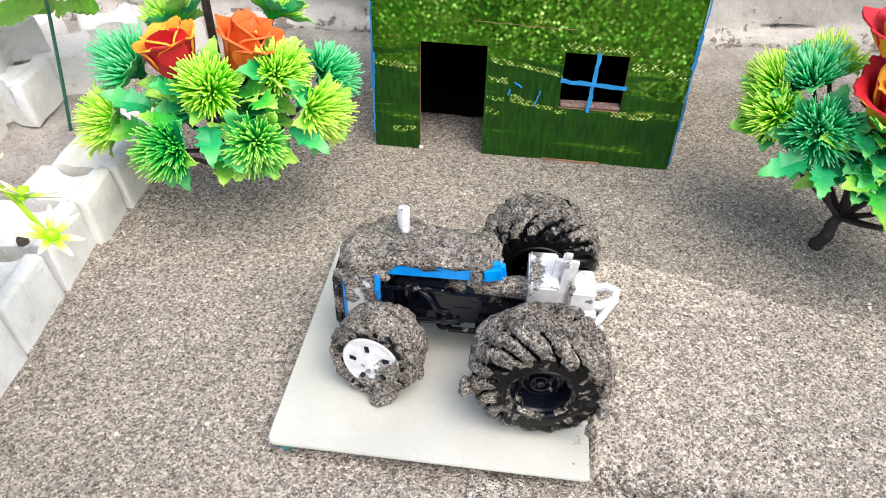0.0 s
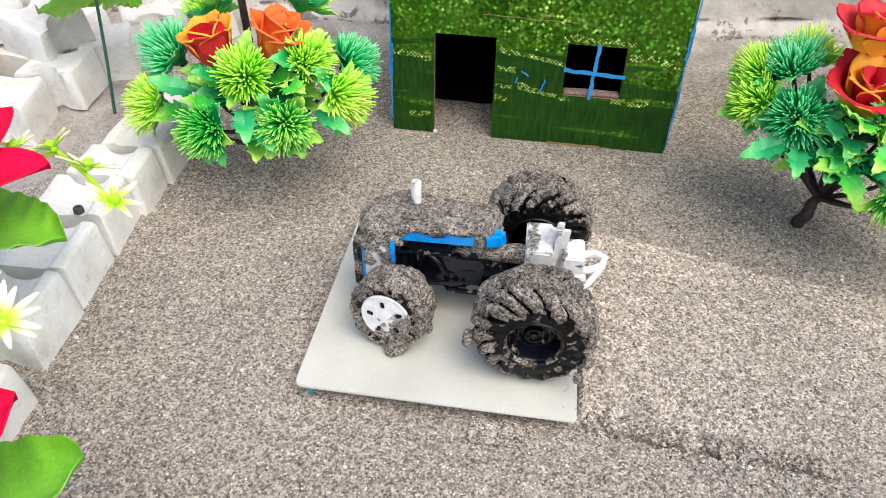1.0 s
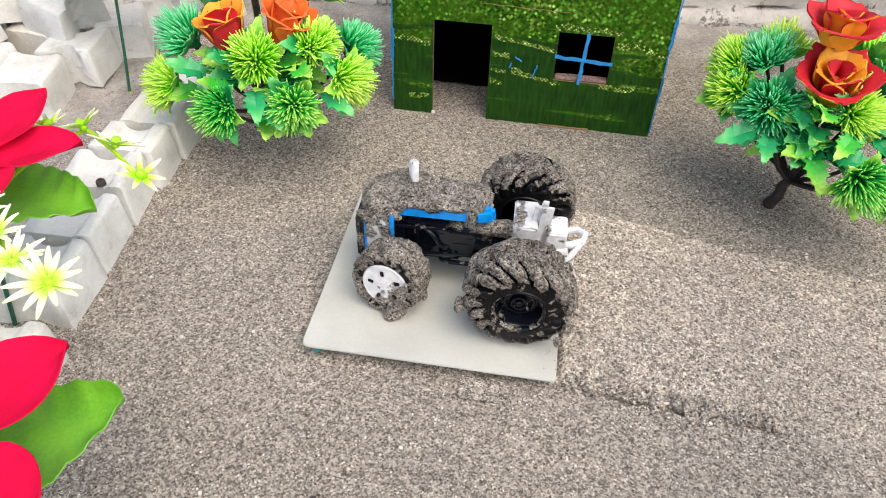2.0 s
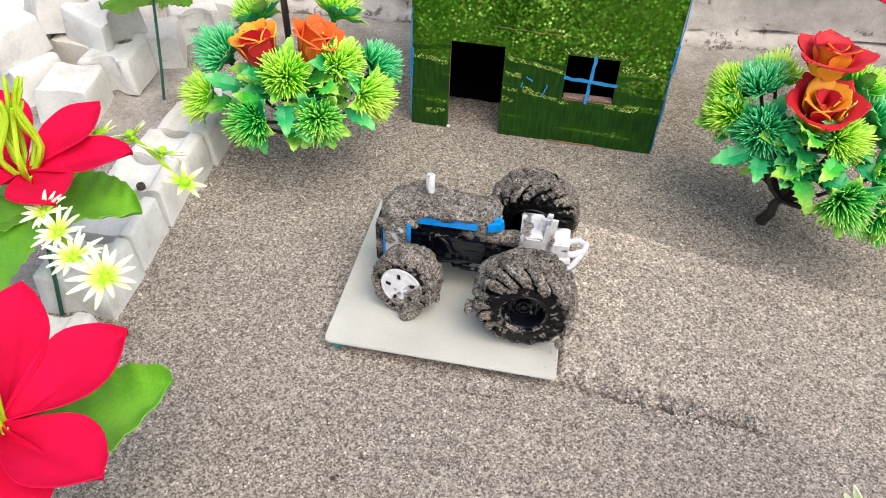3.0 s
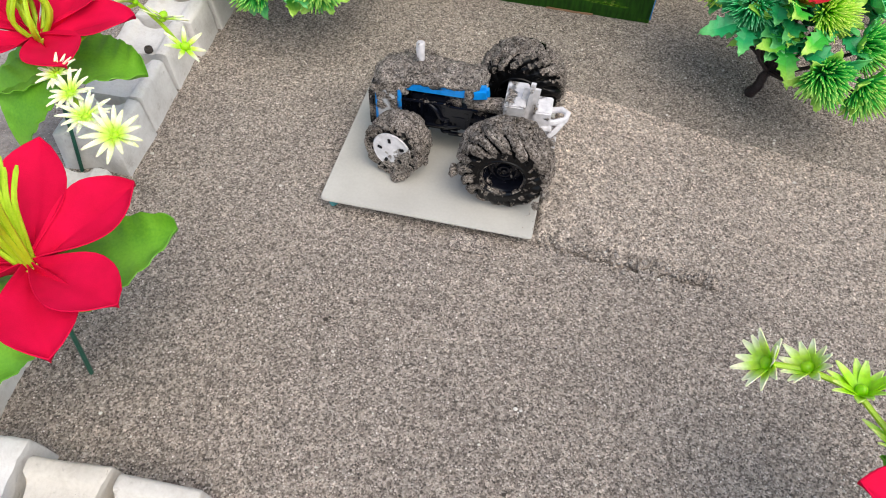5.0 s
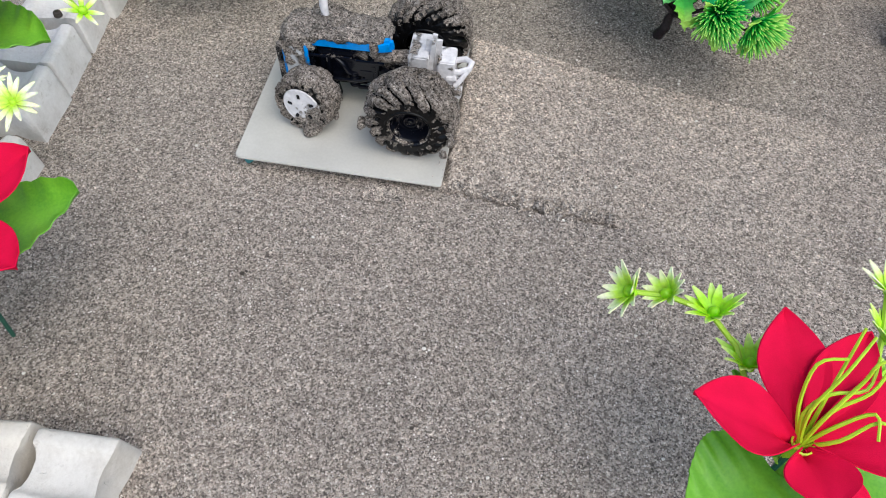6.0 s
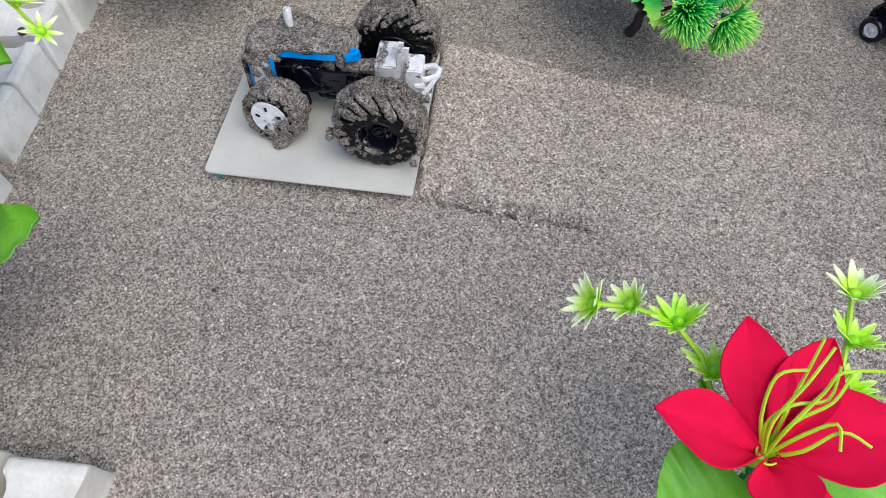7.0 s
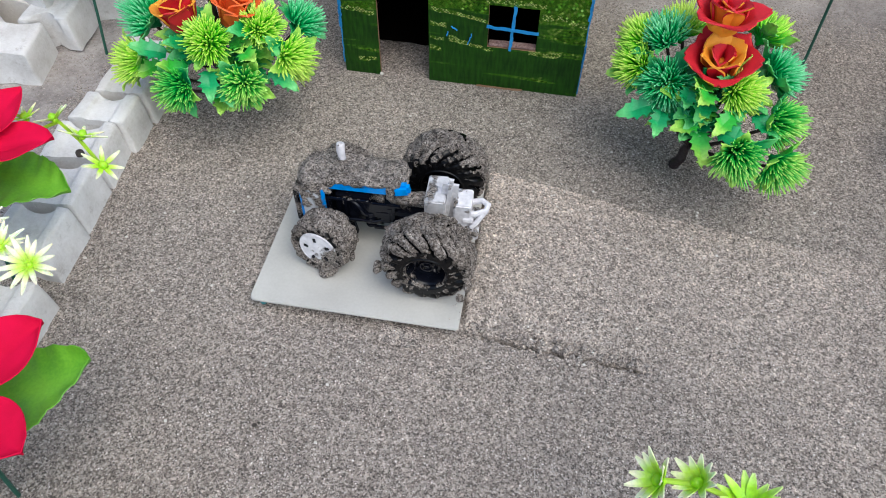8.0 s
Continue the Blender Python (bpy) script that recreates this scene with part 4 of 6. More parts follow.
pipe = Shape().lathe([(0.0, -0.004), (0.0024, -0.004), (0.0026, 0.0), (0.0024, 0.006), (0.0027, 0.010), (0.0026, 0.0145), (0.0021, 0.0153), (0.0012, 0.0154), (0.0010, 0.0140), (0.0, 0.0138)], pose(-0.0610, 0.0055, 0.0545), 16, 0, lambda w, i, r, h: (r * (1 + 0.1 * math.sin(3 * w + h * 400)), h, 0.5 if h < 0.001 else 0.22 + 0.45 * noise.noise((math.cos(w) * 1.5, math.sin(w) * 1.5, h * 400))))
part("exhaust_pipe", pipe, M_WHITE, tractor, "short white exhaust stub")
# nose and grille
part("nose", muddy_box((0.004, 0.029, 0.0290), (-0.0885, 0.001, 0.0285), 0.0012, 0.3), M_BLACK, tractor, "black nose")
part("side_grille", muddy_box((0.0150, 0.0012, 0.0270), (-0.0772, -0.0140, 0.0332), 0.0004, 0.47, 200, 0.75, cuts=5), M_SILVER, tractor, "silver sticker smeared with sand", sharp=30)
part("side_grille", muddy_box((0.0150, 0.0012, 0.0270), (-0.0772, 0.0160, 0.0332), 0.0004, 0.47, 200, 0.75, cuts=5), M_SILVER, tractor, "silver sticker smeared with sand", sharp=30)
for x, w in ((-0.0848, 0.0014), (-0.0702, 0.0028)):
    part("grille_post", muddy_box((w, 0.0016, 0.0300), (x, -0.0146, 0.0330), 0.0005, 0.32, 200, 0.7), M_BLUE, tractor, "blue edge of the grille")
# engine and chassis
part("engine_block", muddy_box((0.032, 0.024, 0.026), (-0.048, 0.001, 0.0290), 0.0015, 0.12), M_BLACK, tractor, "black engine block")
part("radiator", muddy_box((0.018, 0.027, 0.026), (-0.0755, 0.001, 0.0290), 0.001, 0.2), M_BLACK, tractor, "black radiator")
part("chassis", muddy_box((0.064, 0.016, 0.011), (-0.031, 0.001, 0.0200), 0.0015, 0.16), M_BLACK, tractor, "black chassis")
part("front_axle", muddy_box((0.007, 0.052, 0.006), (-0.066, 0.0, 0.0203), 0.0012, 0.3), M_BLACK, tractor, "black front axle")
part("rear_axle", Shape().tube([(0, -0.045, 0.0315), (0, 0.045, 0.0315)], 0.0055, 14, mud=0.35), M_BLACK, tractor, "black rear axle")
part("gearbox", muddy_box((0.026, 0.020, 0.016), (-0.016, 0.001, 0.0235), 0.003, 0.2), M_BLACK, tractor, "black gearbox")
for k in range(4):
    ring = [(0.0022, -0.0012), (0.0034, -0.0009), (0.0037, 0.0), (0.0034, 0.0009), (0.0022, 0.0012)]
    part("engine_rib", Shape().lathe(ring, pose(-0.0410, -0.0118, 0.0190 + 0.0031 * k), 18, 0, None, 0.18), M_BLACK, tractor)
for x, z, w, h in ((-0.0640, 0.0405, 0.0160, 0.0014), (-0.0640, 0.0195, 0.0160, 0.0014), (-0.0563, 0.0300, 0.0014, 0.0220), (-0.0480, 0.0405, 0.0140, 0.0018), (-0.0300, 0.0390, 0.0180, 0.0018), (-0.0310, 0.0175, 0.0160, 0.0026)):
    part("engine_frame", muddy_box((w, 0.0020, h), (x, -0.0136, z), 0.0004, 0.14, 240, 0.5), M_BLACK, tractor)
part("engine_cover", muddy_box((0.0090, 0.0040, 0.0120), (-0.0310, -0.0122, 0.0275), 0.0016, 0.16, 200, 0.5), M_BLACK, tractor)
for k, (x, z, w, h) in enumerate(((-0.0500, 0.0355, 0.0050, 0.0060), (-0.0430, 0.0345, 0.0040, 0.0080), (-0.0345, 0.0300, 0.0060, 0.0050), (-0.0280, 0.0330, 0.0040, 0.0070), (-0.0520, 0.0250, 0.0060, 0.0050))):
    part("engine_fitting", muddy_box((w, 0.0030, h), (x, -0.0125, z), 0.0007, 0.12), M_BLACK, tractor)
part("engine_pipe", Shape().tube([(-0.0565, -0.0140, 0.0225), (-0.0480, -0.0148, 0.0238), (-0.0380, -0.0146, 0.0232), (-0.0300, -0.0130, 0.0250)], 0.0011, 8, mud=0.12), M_BLACK, tractor)
part("engine_hose", Shape().tube([(-0.0535, -0.0128, 0.041), (-0.0475, -0.0150, 0.037), (-0.0445, -0.0150, 0.031), (-0.041, -0.013, 0.027)], 0.0014, 8, mud=0.15), M_BLACK, tractor)
part("engine_plate", muddy_box((0.0016, 0.027, 0.026), (-0.0575, 0.0, 0.027), 0.0004, 0.15), M_BLACK, tractor)
part("side_plate", muddy_box((0.024, 0.0014, 0.013), (-0.037, -0.0130, 0.033), 0.0005, 0.1, turn=(0, 8, 0)), M_BLACK, tractor)
part("side_plate", muddy_box((0.018, 0.0014, 0.0075), (-0.018, -0.0105, 0.0195), 0.0005, 0.2), M_BLACK, tractor)
part("support_leg", muddy_box((0.0030, 0.004, 0.016), (-0.0535, -0.011, 0.0145), 0.0006, 0.2, turn=(0, -10, 0)), M_BLACK, tractor)
sh = Shape().lathe([(0.0, -0.014), (0.0044, -0.0135), (0.0050, -0.006), (0.0046, 0.0), (0.0052, 0.006), (0.0046, 0.0125), (0.0, 0.013)], pose(-0.0150, -0.0035, 0.0370, 0, 90, 0), 26, 0, lambda w, i, r, h: (r * (1 + 0.16 * noise.noise((math.cos(w) * 2, math.sin(w) * 2, h * 200))), h, 0.75))
part("drive_shaft", sh, M_BLACK, tractor, "shaft housing coated with sand")
part("steering_post", muddy_box((0.0030, 0.003, 0.012), (-0.0285, -0.010, 0.029), 0.0008, 0.5, turn=(0, 14, 0)), M_BLACK, tractor)
# white rear end: seat block, lever, tool box, hitch
part("seat_block", muddy_box((0.0130, 0.024, 0.0265), (0.0010, -0.004, 0.0360), 0.0008, 0.19, 170, 0.55, cuts=5, up=0.22), M_CLEAR, tractor, "milky plastic seat block with sand stains")
part("seat_back", muddy_box((0.0100, 0.009, 0.0370), (0.0088, -0.007, 0.0430), 0.0036, 0.20, 170, 0.5, (0, 5, 0), 4, 0.05), M_CLEAR, tractor, "milky white plastic seat back")
part("tool_box", muddy_box((0.0110, 0.016, 0.0190), (0.0180, -0.005, 0.0355), 0.0008, 0.18, 170, 0.55, cuts=4), M_WHITE, tractor, "white plastic box with sand stains")
part("rear_base", muddy_box((0.036, 0.024, 0.0060), (0.0110, -0.007, 0.0245), 0.0008, 0.30, 170, 0.5, cuts=4), M_WHITE, tractor, "white plastic base")
hs = Shape()
HX, HY, HZ = -0.0050, 0.002, 0.0055
for pts, r in (([(0.024, -0.0110, 0.0295), (0.031, -0.0125, 0.0310), (0.0375, -0.0105, 0.0330), (0.0385, -0.0065, 0.0345), (0.0345, -0.0030, 0.0340), (0.028, -0.0030, 0.0320), (0.024, -0.0040, 0.030)], 0.0020),
               ([(0.0375, -0.0105, 0.0330), (0.032, -0.0155, 0.0260), (0.029, -0.0165, 0.0230)], 0.0017), ([(0.024, -0.0145, 0.0270), (0.030, -0.0150, 0.0280)], 0.0022)):
    hs.tube([(x + HX, y + HY, z + HZ) for x, y, z in pts], r, 8, mud=0.30)
part("hitch", hs, M_WHITE, tractor, "white plastic hitch loop")

# ---- cement blocks ----
def block_shape(ln, wid, ht, seed, end_groove=0.004, groove=0.0042, rough=0.0):
    """A cast cement block, long side along y: trough on top, splayed sides, hollowed ends."""
    rnd = random.Random(seed)
    wb, wt = wid / 2, wid / 2 * rnd.uniform(0.84, 0.92)
    gw = wt * rnd.uniform(0.50, 0.60)
    prof = [(-wb, 0), (-wb * 0.99, 0.002), (-(wb + wt) / 2, ht * 0.5), (-wt, ht - 0.0022), (-wt + 0.0010, ht - 0.0007), (-wt + 0.0024, ht)]
    prof += [(-gw - 0.0015, ht), (-gw, ht - 0.0006)]
    for k in range(1, 8):
        a = math.pi * k / 8
        prof.append((-gw * math.cos(a), ht - groove * math.sin(a) ** 0.7))
    prof += [(-x, z) for x, z in reversed(prof[:8])]
    prof += [(wb * 0.5, 0), (0, 0), (-wb * 0.5, 0)]
    n = len(prof)
    gz = sum(z for _, z in prof) / n
    stations = [-1, -0.955, -0.8, -0.5, 0, 0.5, 0.8, 0.955, 1]
    verts, faces = [], []

    def end_y(x, z, sgn):
        e = end_groove * max(0.0, 1 - (x / (wid * 0.27)) ** 2) ** 0.8
        return sgn * (ln / 2 - e - 0.0012 * (z / ht))

    def worn(p):
        p = Vector(p)
        q = p + Vector((seed * 1.7, seed * 0.3, 0))
        p += noise.noise_vector(q * 30) * rough + noise.noise_vector(q * 55) * 0.0009 + noise.noise_vector(q * 210) * 0.0004
        return p

    for t in stations:
        sgn = 1 if t >= 0 else -1
        shrink = 0.965 if abs(t) == 1 else 1.0
        for x, z in prof:
            ye = end_y(x, z, sgn)
            verts.append(worn((x * shrink, ye * abs(t), gz + (z - gz) * shrink if z > 0.001 else z)))
    m = len(stations)
    for k in range(m - 1):
        for i in range(n):
            j = (i + 1) % n
            faces.append((k * n + i, (k + 1) * n + i, (k + 1) * n + j, k * n + j))
    for sgn, base in ((-1, 0), (1, (m - 1) * n)):
        prev = list(range(base, base + n))
        for f in (0.7, 0.4):
            cur = []
            for x, z in prof:
                px, pz = x * f * 0.965, gz + (z - gz) * f
                cur.append(len(verts))
                verts.append(worn((px, end_y(px, pz, sgn), pz)))
            for i in range(n):
                j = (i + 1) % n
                q = (prev[i], prev[j], cur[j], cur[i])
                faces.append(q if sgn < 0 else tuple(reversed(q)))
            prev = cur
        faces.append(tuple(prev) if sgn < 0 else tuple(reversed(prev)))
    return Shape().add(verts, faces)


def cement_block(m, seed, label, group, ln=0.041, wid=0.046, ht=0.031, **kw):
    ob = part("cement_block", block_shape(ln, wid, ht, seed, **kw), M_BLOCK, None, sharp=50)
    ob.matrix_basis = m
    return tagged(ob, label, "block", group)


ROW = "blocks of the side border"
for k, (x, y, rz, ln, ht) in enumerate(((-0.120, 0.532, 3, 0.040, 0.028), (-0.124, 0.491, -2, 0.040, 0.030), (-0.128, 0.4535, -3, 0.0335, 0.031), (-0.1325, 0.4165, 2, 0.040, 0.031), (-0.1325, 0.3745, 0, 0.0415, 0.030), (-0.1320, 0.3320, -1, 0.0415, 0.031),
                                        (-0.1285, 0.2740, -4, 0.041, 0.029), (-0.130, 0.2325, 2, 0.040, 0.030), (-0.132, 0.1915, -2, 0.040, 0.030), (-0.133, 0.1500, 1, 0.040, 0.030))):
    cement_block(pose(x, y, -0.001, 0, 0, rz), 20 + k, "whitish cast cement block with a trough on top", ROW, ln, 0.047, ht)
bolt = Shape().lathe([(0.0, 0.0004), (0.0012, 0.0004), (0.0014, 0.0012), (0.0024, 0.0013), (0.0028, 0.0006), (0.0029, -0.0020)], pose(-0.126, 0.4035, 0.0292), 20)
tagged(part("bolt_head", bolt, M_DARKBIT), "small dark bolt head sunk in a cement block", "bolt")
NEAR = "blocks of the front border"
for k, (x, y, rz) in enumerate(((-0.0055, 0.0945, 88), (-0.0480, 0.0975, 91), (-0.0900, 0.1035, 93), (-0.0080, 0.0495, 89), (-0.0510, 0.0520, 90))):
    cement_block(pose(x, y, -0.001, 0, 0, rz), 40 + k, "whitish cast cement block with a trough on top", NEAR, 0.0415, 0.044, 0.030)
PILE = "heap of spare blocks"
HEAP_FOOT = [(-0.238, 0.528, 6), (-0.287, 0.553, -24), (-0.2215, 0.5755, 8), (-0.205, 0.623, 18), (-0.262, 0.604, -14), (-0.312, 0.603, 30), (-0.338, 0.547, 12), (-0.358, 0.598, -30), (-0.305, 0.655, 10), (-0.250, 0.664, -20), (-0.190, 0.674, 25), (-0.355, 0.652, 5), (-0.390, 0.560, 40), (-0.150, 0.690, -25)]
HEAP_TOP = [(-0.238, 0.602, 0.0305, 7, -9, 62), (-0.285, 0.607, 0.0315, -9, 8, 38), (-0.300, 0.560, 0.0330, 12, 10, -32), (-0.347, 0.578, 0.031, 8, -6, 20), (-0.290, 0.650, 0.031, 5, 4, 65)]
for k, (x, y, z, rx, ry, rz) in enumerate([(x, y, 0.0, 0, 0, rz) for x, y, rz in HEAP_FOOT] + HEAP_TOP):
    sz = (1.0, 0.93, 1.04, 0.96)[k % 4]
    cement_block(pose(x, y, z, rx + 3 * math.sin(k * 2.3), ry + 3 * math.cos(k * 1.7), rz + 6 * math.sin(k * 5.1)), 60 + k, "whitish cement block lying in a heap", PILE, 0.046 * sz, 0.045 * sz, 0.031, rough=0.0009, end_groove=(0.002, 0.003, 0.012, 0.002)[k % 4], groove=(0.0005, 0.0007, 0.0005)[k % 3])


# ---- artificial bushes ----
def tuft(centre, axis, radius, tone, seed, parent, count=260):
    """A moulded brush: blunt needles that fan out of a small cup, dark at the root and pale at the tip."""
    rnd = random.Random(seed)
    s = Shape()
    R = Matrix.Translation(centre) @ rot_to(axis)
    golden = math.pi * (3 - math.sqrt(5))
    base = Vector((0, 0, -0.80 * radius))
    lean = Vector((rnd.uniform(-0.12, 0.12), rnd.uniform(-0.12, 0.12), 0)) * radius
    for k in range(count):
        f = ((k + 0.5) / count) ** 0.62
        a, th = k * golden + rnd.uniform(-0.2, 0.2), f * radians(64) + rnd.uniform(-0.04, 0.04)
        d = Vector((math.sin(th) * math.cos(a), math.sin(th) * math.sin(a), math.cos(th)))
        ln = radius * 1.62 * (1 - 0.18 * f * f) * (1 + 0.20 * noise.noise(d * 1.7 + Vector((seed * 1.37, 0, 0)))) * rnd.uniform(0.78, 1.10)
        w = rnd.uniform(0.00064, 0.00092)
        p0, p2 = base + d * radius * 0.30, base + d * ln + lean * f + Vector((rnd.uniform(-0.05, 0.05), rnd.uniform(-0.05, 0.05), rnd.uniform(-0.10, 0.02) * f)) * radius
        p1 = p0.lerp(p2, 0.55) + Vector((d.x, d.y, 0)) * radius * 0.10 + Vector((rnd.uniform(-0.05, 0.05), rnd.uniform(-0.05, 0.05), 0)) * radius
        side = d.cross(Vector((0.31, 0.52, 0.8))).normalized()
        oth = d.cross(side)
        verts, along = [], []
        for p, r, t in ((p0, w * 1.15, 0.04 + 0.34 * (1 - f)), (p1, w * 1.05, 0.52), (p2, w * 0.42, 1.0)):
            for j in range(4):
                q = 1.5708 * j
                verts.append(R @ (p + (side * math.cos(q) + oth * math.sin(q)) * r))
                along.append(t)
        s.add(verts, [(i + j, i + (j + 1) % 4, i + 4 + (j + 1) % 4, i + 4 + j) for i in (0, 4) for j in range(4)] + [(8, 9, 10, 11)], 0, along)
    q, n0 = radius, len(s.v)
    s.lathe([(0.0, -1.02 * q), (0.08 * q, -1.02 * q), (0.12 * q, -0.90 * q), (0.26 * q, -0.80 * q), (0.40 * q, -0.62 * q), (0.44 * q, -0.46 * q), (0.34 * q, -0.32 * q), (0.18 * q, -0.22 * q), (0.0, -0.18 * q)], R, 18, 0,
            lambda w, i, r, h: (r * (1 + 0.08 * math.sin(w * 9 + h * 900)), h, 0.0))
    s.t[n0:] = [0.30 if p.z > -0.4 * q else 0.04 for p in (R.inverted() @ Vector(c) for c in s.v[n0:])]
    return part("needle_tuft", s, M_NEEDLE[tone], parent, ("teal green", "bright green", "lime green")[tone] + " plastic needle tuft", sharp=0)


def holly(base, axis, up, ln, wid, tone, parent, seed=0, fold=0.35):
    """A small moulded leaf with sharp spines along its edge."""
    rnd = random.Random(seed)
    d = Vector(axis).normalized()
    n0 = Vector(up)
    n0 = (n0 - d * n0.dot(d)).normalized()
    sd = d.cross(n0)
    b = Vector(base)
    droop, twist, teeth = rnd.uniform(-0.40, 0.10), rnd.uniform(-0.3, 0.3), rnd.choice((4, 5, 5))

    def fn(u, v):
        w = wid / 2 * (0.10 + math.sin(math.pi * (0.06 + 0.94 * v) ** 0.80) ** 0.85)
        saw = (v * teeth + 0.15) % 1.0
        w *= 0.78 + 0.44 * saw ** 2.4 if v < 0.955 else max(0.03, (1 - v) / 0.045 * 0.5)
        return b + d * ln * v + sd * u * w + n0 * (fold * abs(u) * w + droop * ln * v * v + twist * u * w * v + 0.04 * ln * math.sin(v * 9 + u))
    s = Shape().sheet(fn, 4, 48, 0.0006)
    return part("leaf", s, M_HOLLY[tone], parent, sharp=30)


def rose(centre, axis, size, inner, outer, seed, parent, label, opened=0.62, height=1.0, lined=False):
    """A foam rose: deep cupped petals with ruffled rims, two-coloured foam with the other colour at the cut edge."""
    rnd = random.Random(seed)
    R = Matrix.Translation(centre) @ rot_to(axis)
    core = Shape().ball(centre, (size * 0.16, size * 0.16, size * 0.2), 2, 0.1)
    head = part("rose", core, outer, parent, label)
    for ring, (n_, r0, tip, wide, tall) in enumerate(((2, 0.03, 0.08, 0.58, 0.74), (4, 0.15, 0.48 * opened, 0.80, 0.74), (5, 0.28, 0.95 * opened, 0.96, 0.60))):
        for k in range(n_):
            a = 2 * math.pi * (k + 0.5 * (ring % 2)) / n_ + rnd.uniform(-0.25, 0.25)
            da, lift, rot = Vector((math.cos(a), math.sin(a), 0)), rnd.uniform(0.88, 1.12) * height, rnd.uniform(-0.3, 0.3)
            sa = Vector((-math.sin(a), math.cos(a), 0))
            ph, ruff = rnd.uniform(0, 6.28), rnd.uniform(0.012, 0.035)

            def fn(u, v):
                full = wide * size / 2
                w = full * (0.28 + 0.72 * math.sin(math.pi * 0.5 * min(1.0, v * 1.35))) * math.sqrt(max(0.0, 1 - max(0.0, (v - 0.52) / 0.485) ** 2.3))
                out = r0 + tip * v ** 1.4
                z = (-0.22 + tall * v * (1 - 0.15 * v * opened)) * lift
                curl = -0.24 * u * u * (w / full) ** 2
                roll = 0.40 * max(0.0, v - 0.74)
                wave = ruff * math.sin(3.4 * u + ph) * v * v
                return R @ (da * size * (out + curl * wide + roll + wave) + sa * u * w + Vector((0, 0, size * (z - roll * 0.45 + 0.10 * rot * u + wave * 0.5))))
            part("petal", Shape().sheet(fn, 10, 14, 0.0011, (1, 0)), [outer, inner] if lined or (ring == 1 and opened < 0.4) else [inner, outer], head, sharp=60)
    return head


def bush(name, foot, fork, label, tufts, roses, leaves, seed):
    rnd = random.Random(seed)
    foot, fork = Vector(foot), Vector(fork)
    b = thing(name, Matrix.Translation(foot), label, "artificial plant")
    o = foot
    up = fork - o
    knots = [Vector((0, 0, -0.003))] + [up * (j / 9) + Vector((0.0007 * math.sin(j * 0.8 + seed), 0.0006 * math.cos(j * 0.9), 0)) * (1 if j < 9 else 0) for j in range(1, 10)]
    s = Shape().tube(knots, [0.0042 - 0.00012 * j + 0.0004 * math.sin(j * 2.4 + seed) for j in range(10)], 10)
    part("trunk", s, M_TRUNK, b, "dark brown plastic trunk")
    for k, (c, ax, r, tone) in enumerate(tufts):
        c, ax = Vector(c) - o, Vector(ax).normalized()
        f = fork - o
        base = c - ax * 0.004
        midp = f.lerp(base, 0.5) + Vector((0, 0, -0.008)) - ax * 0.004
        br = Shape().tube([f, f.lerp(midp, 0.55) + Vector((rnd.uniform(-.002, .002), rnd.uniform(-.002, .002), 0)), midp, base], [0.0021, 0.0017, 0.0014, 0.0012], 6)
        part("branch", br, M_TRUNK, b)
        tf = tuft(c, ax, r * 0.70, tone, seed * 31 + k, b)
        q = ax.to_track_quat("Z", "Y")
        a0 = rnd.uniform(0, 6.28)
        for j in range(6):
            a = a0 + j * 2 * math.pi / 6 + rnd.uniform(-0.3, 0.3)
            out = q @ Vector((math.cos(a), math.sin(a), rnd.uniform(0.15, 0.85)))
            holly(c - ax * r * 0.62 + out * 0.002, out, ax, rnd.uniform(0.020, 0.026), rnd.uniform(0.0105, 0.0140), 0 if (tone == 0 or rnd.random() < 0.35) else 1, tf, seed * 97 + k * 7 + j)
    for k, (c, ax, sz, inn, out, lb) in enumerate(roses):
        c, ax = Vector(c) - o, Vector(ax).normalized()
        f = fork - o
        part("branch", Shape().tube([f, f.lerp(c, 0.5) - ax * 0.008, c - ax * sz * 0.15], [0.0028, 0.0026, 0.0024], 6), M_TRUNK, b)
        rose(c, ax, sz, inn, out, seed * 13 + k, b, lb, (0.46 if k == 1 else 0.34) if seed == 5 else (0.28, 0.30, 0.80)[k], (1.05 if k else 1.15) if seed == 5 else (1.30, 1.30, 0.8)[k], seed == 3 and k == 0)
    mean = sum((Vector(t[0]) for t in tufts), Vector()) / len(tufts) - o
    for k in range(60):
        a, t = rnd.uniform(0, 6.28), rnd.uniform(0.55, 0.95)
        out = Vector((math.cos(a), math.sin(a) * 0.8, rnd.uniform(-0.1, 0.5)))
        p = (fork - o).lerp(mean, t) + out * rnd.uniform(0.006, 0.02)
        holly(p, out, (0, -0.3, 1), rnd.uniform(0.021, 0.029), rnd.uniform(0.0115, 0.0150), rnd.choice((0, 0, 1)), b, seed * 71 + k)
    for k, (x, y, z, az, el, ln, tone) in enumerate(leaves):
        ax = (math.cos(radians(az)) * math.cos(radians(el)), math.sin(radians(az)) * math.cos(radians(el)), math.sin(radians(el)))
        holly(Vector((x, y, z + 0.004)) - o, ax, (0, -0.5, 1), ln * 0.98, ln * 0.52, tone, b, seed * 51 + k)
    return b


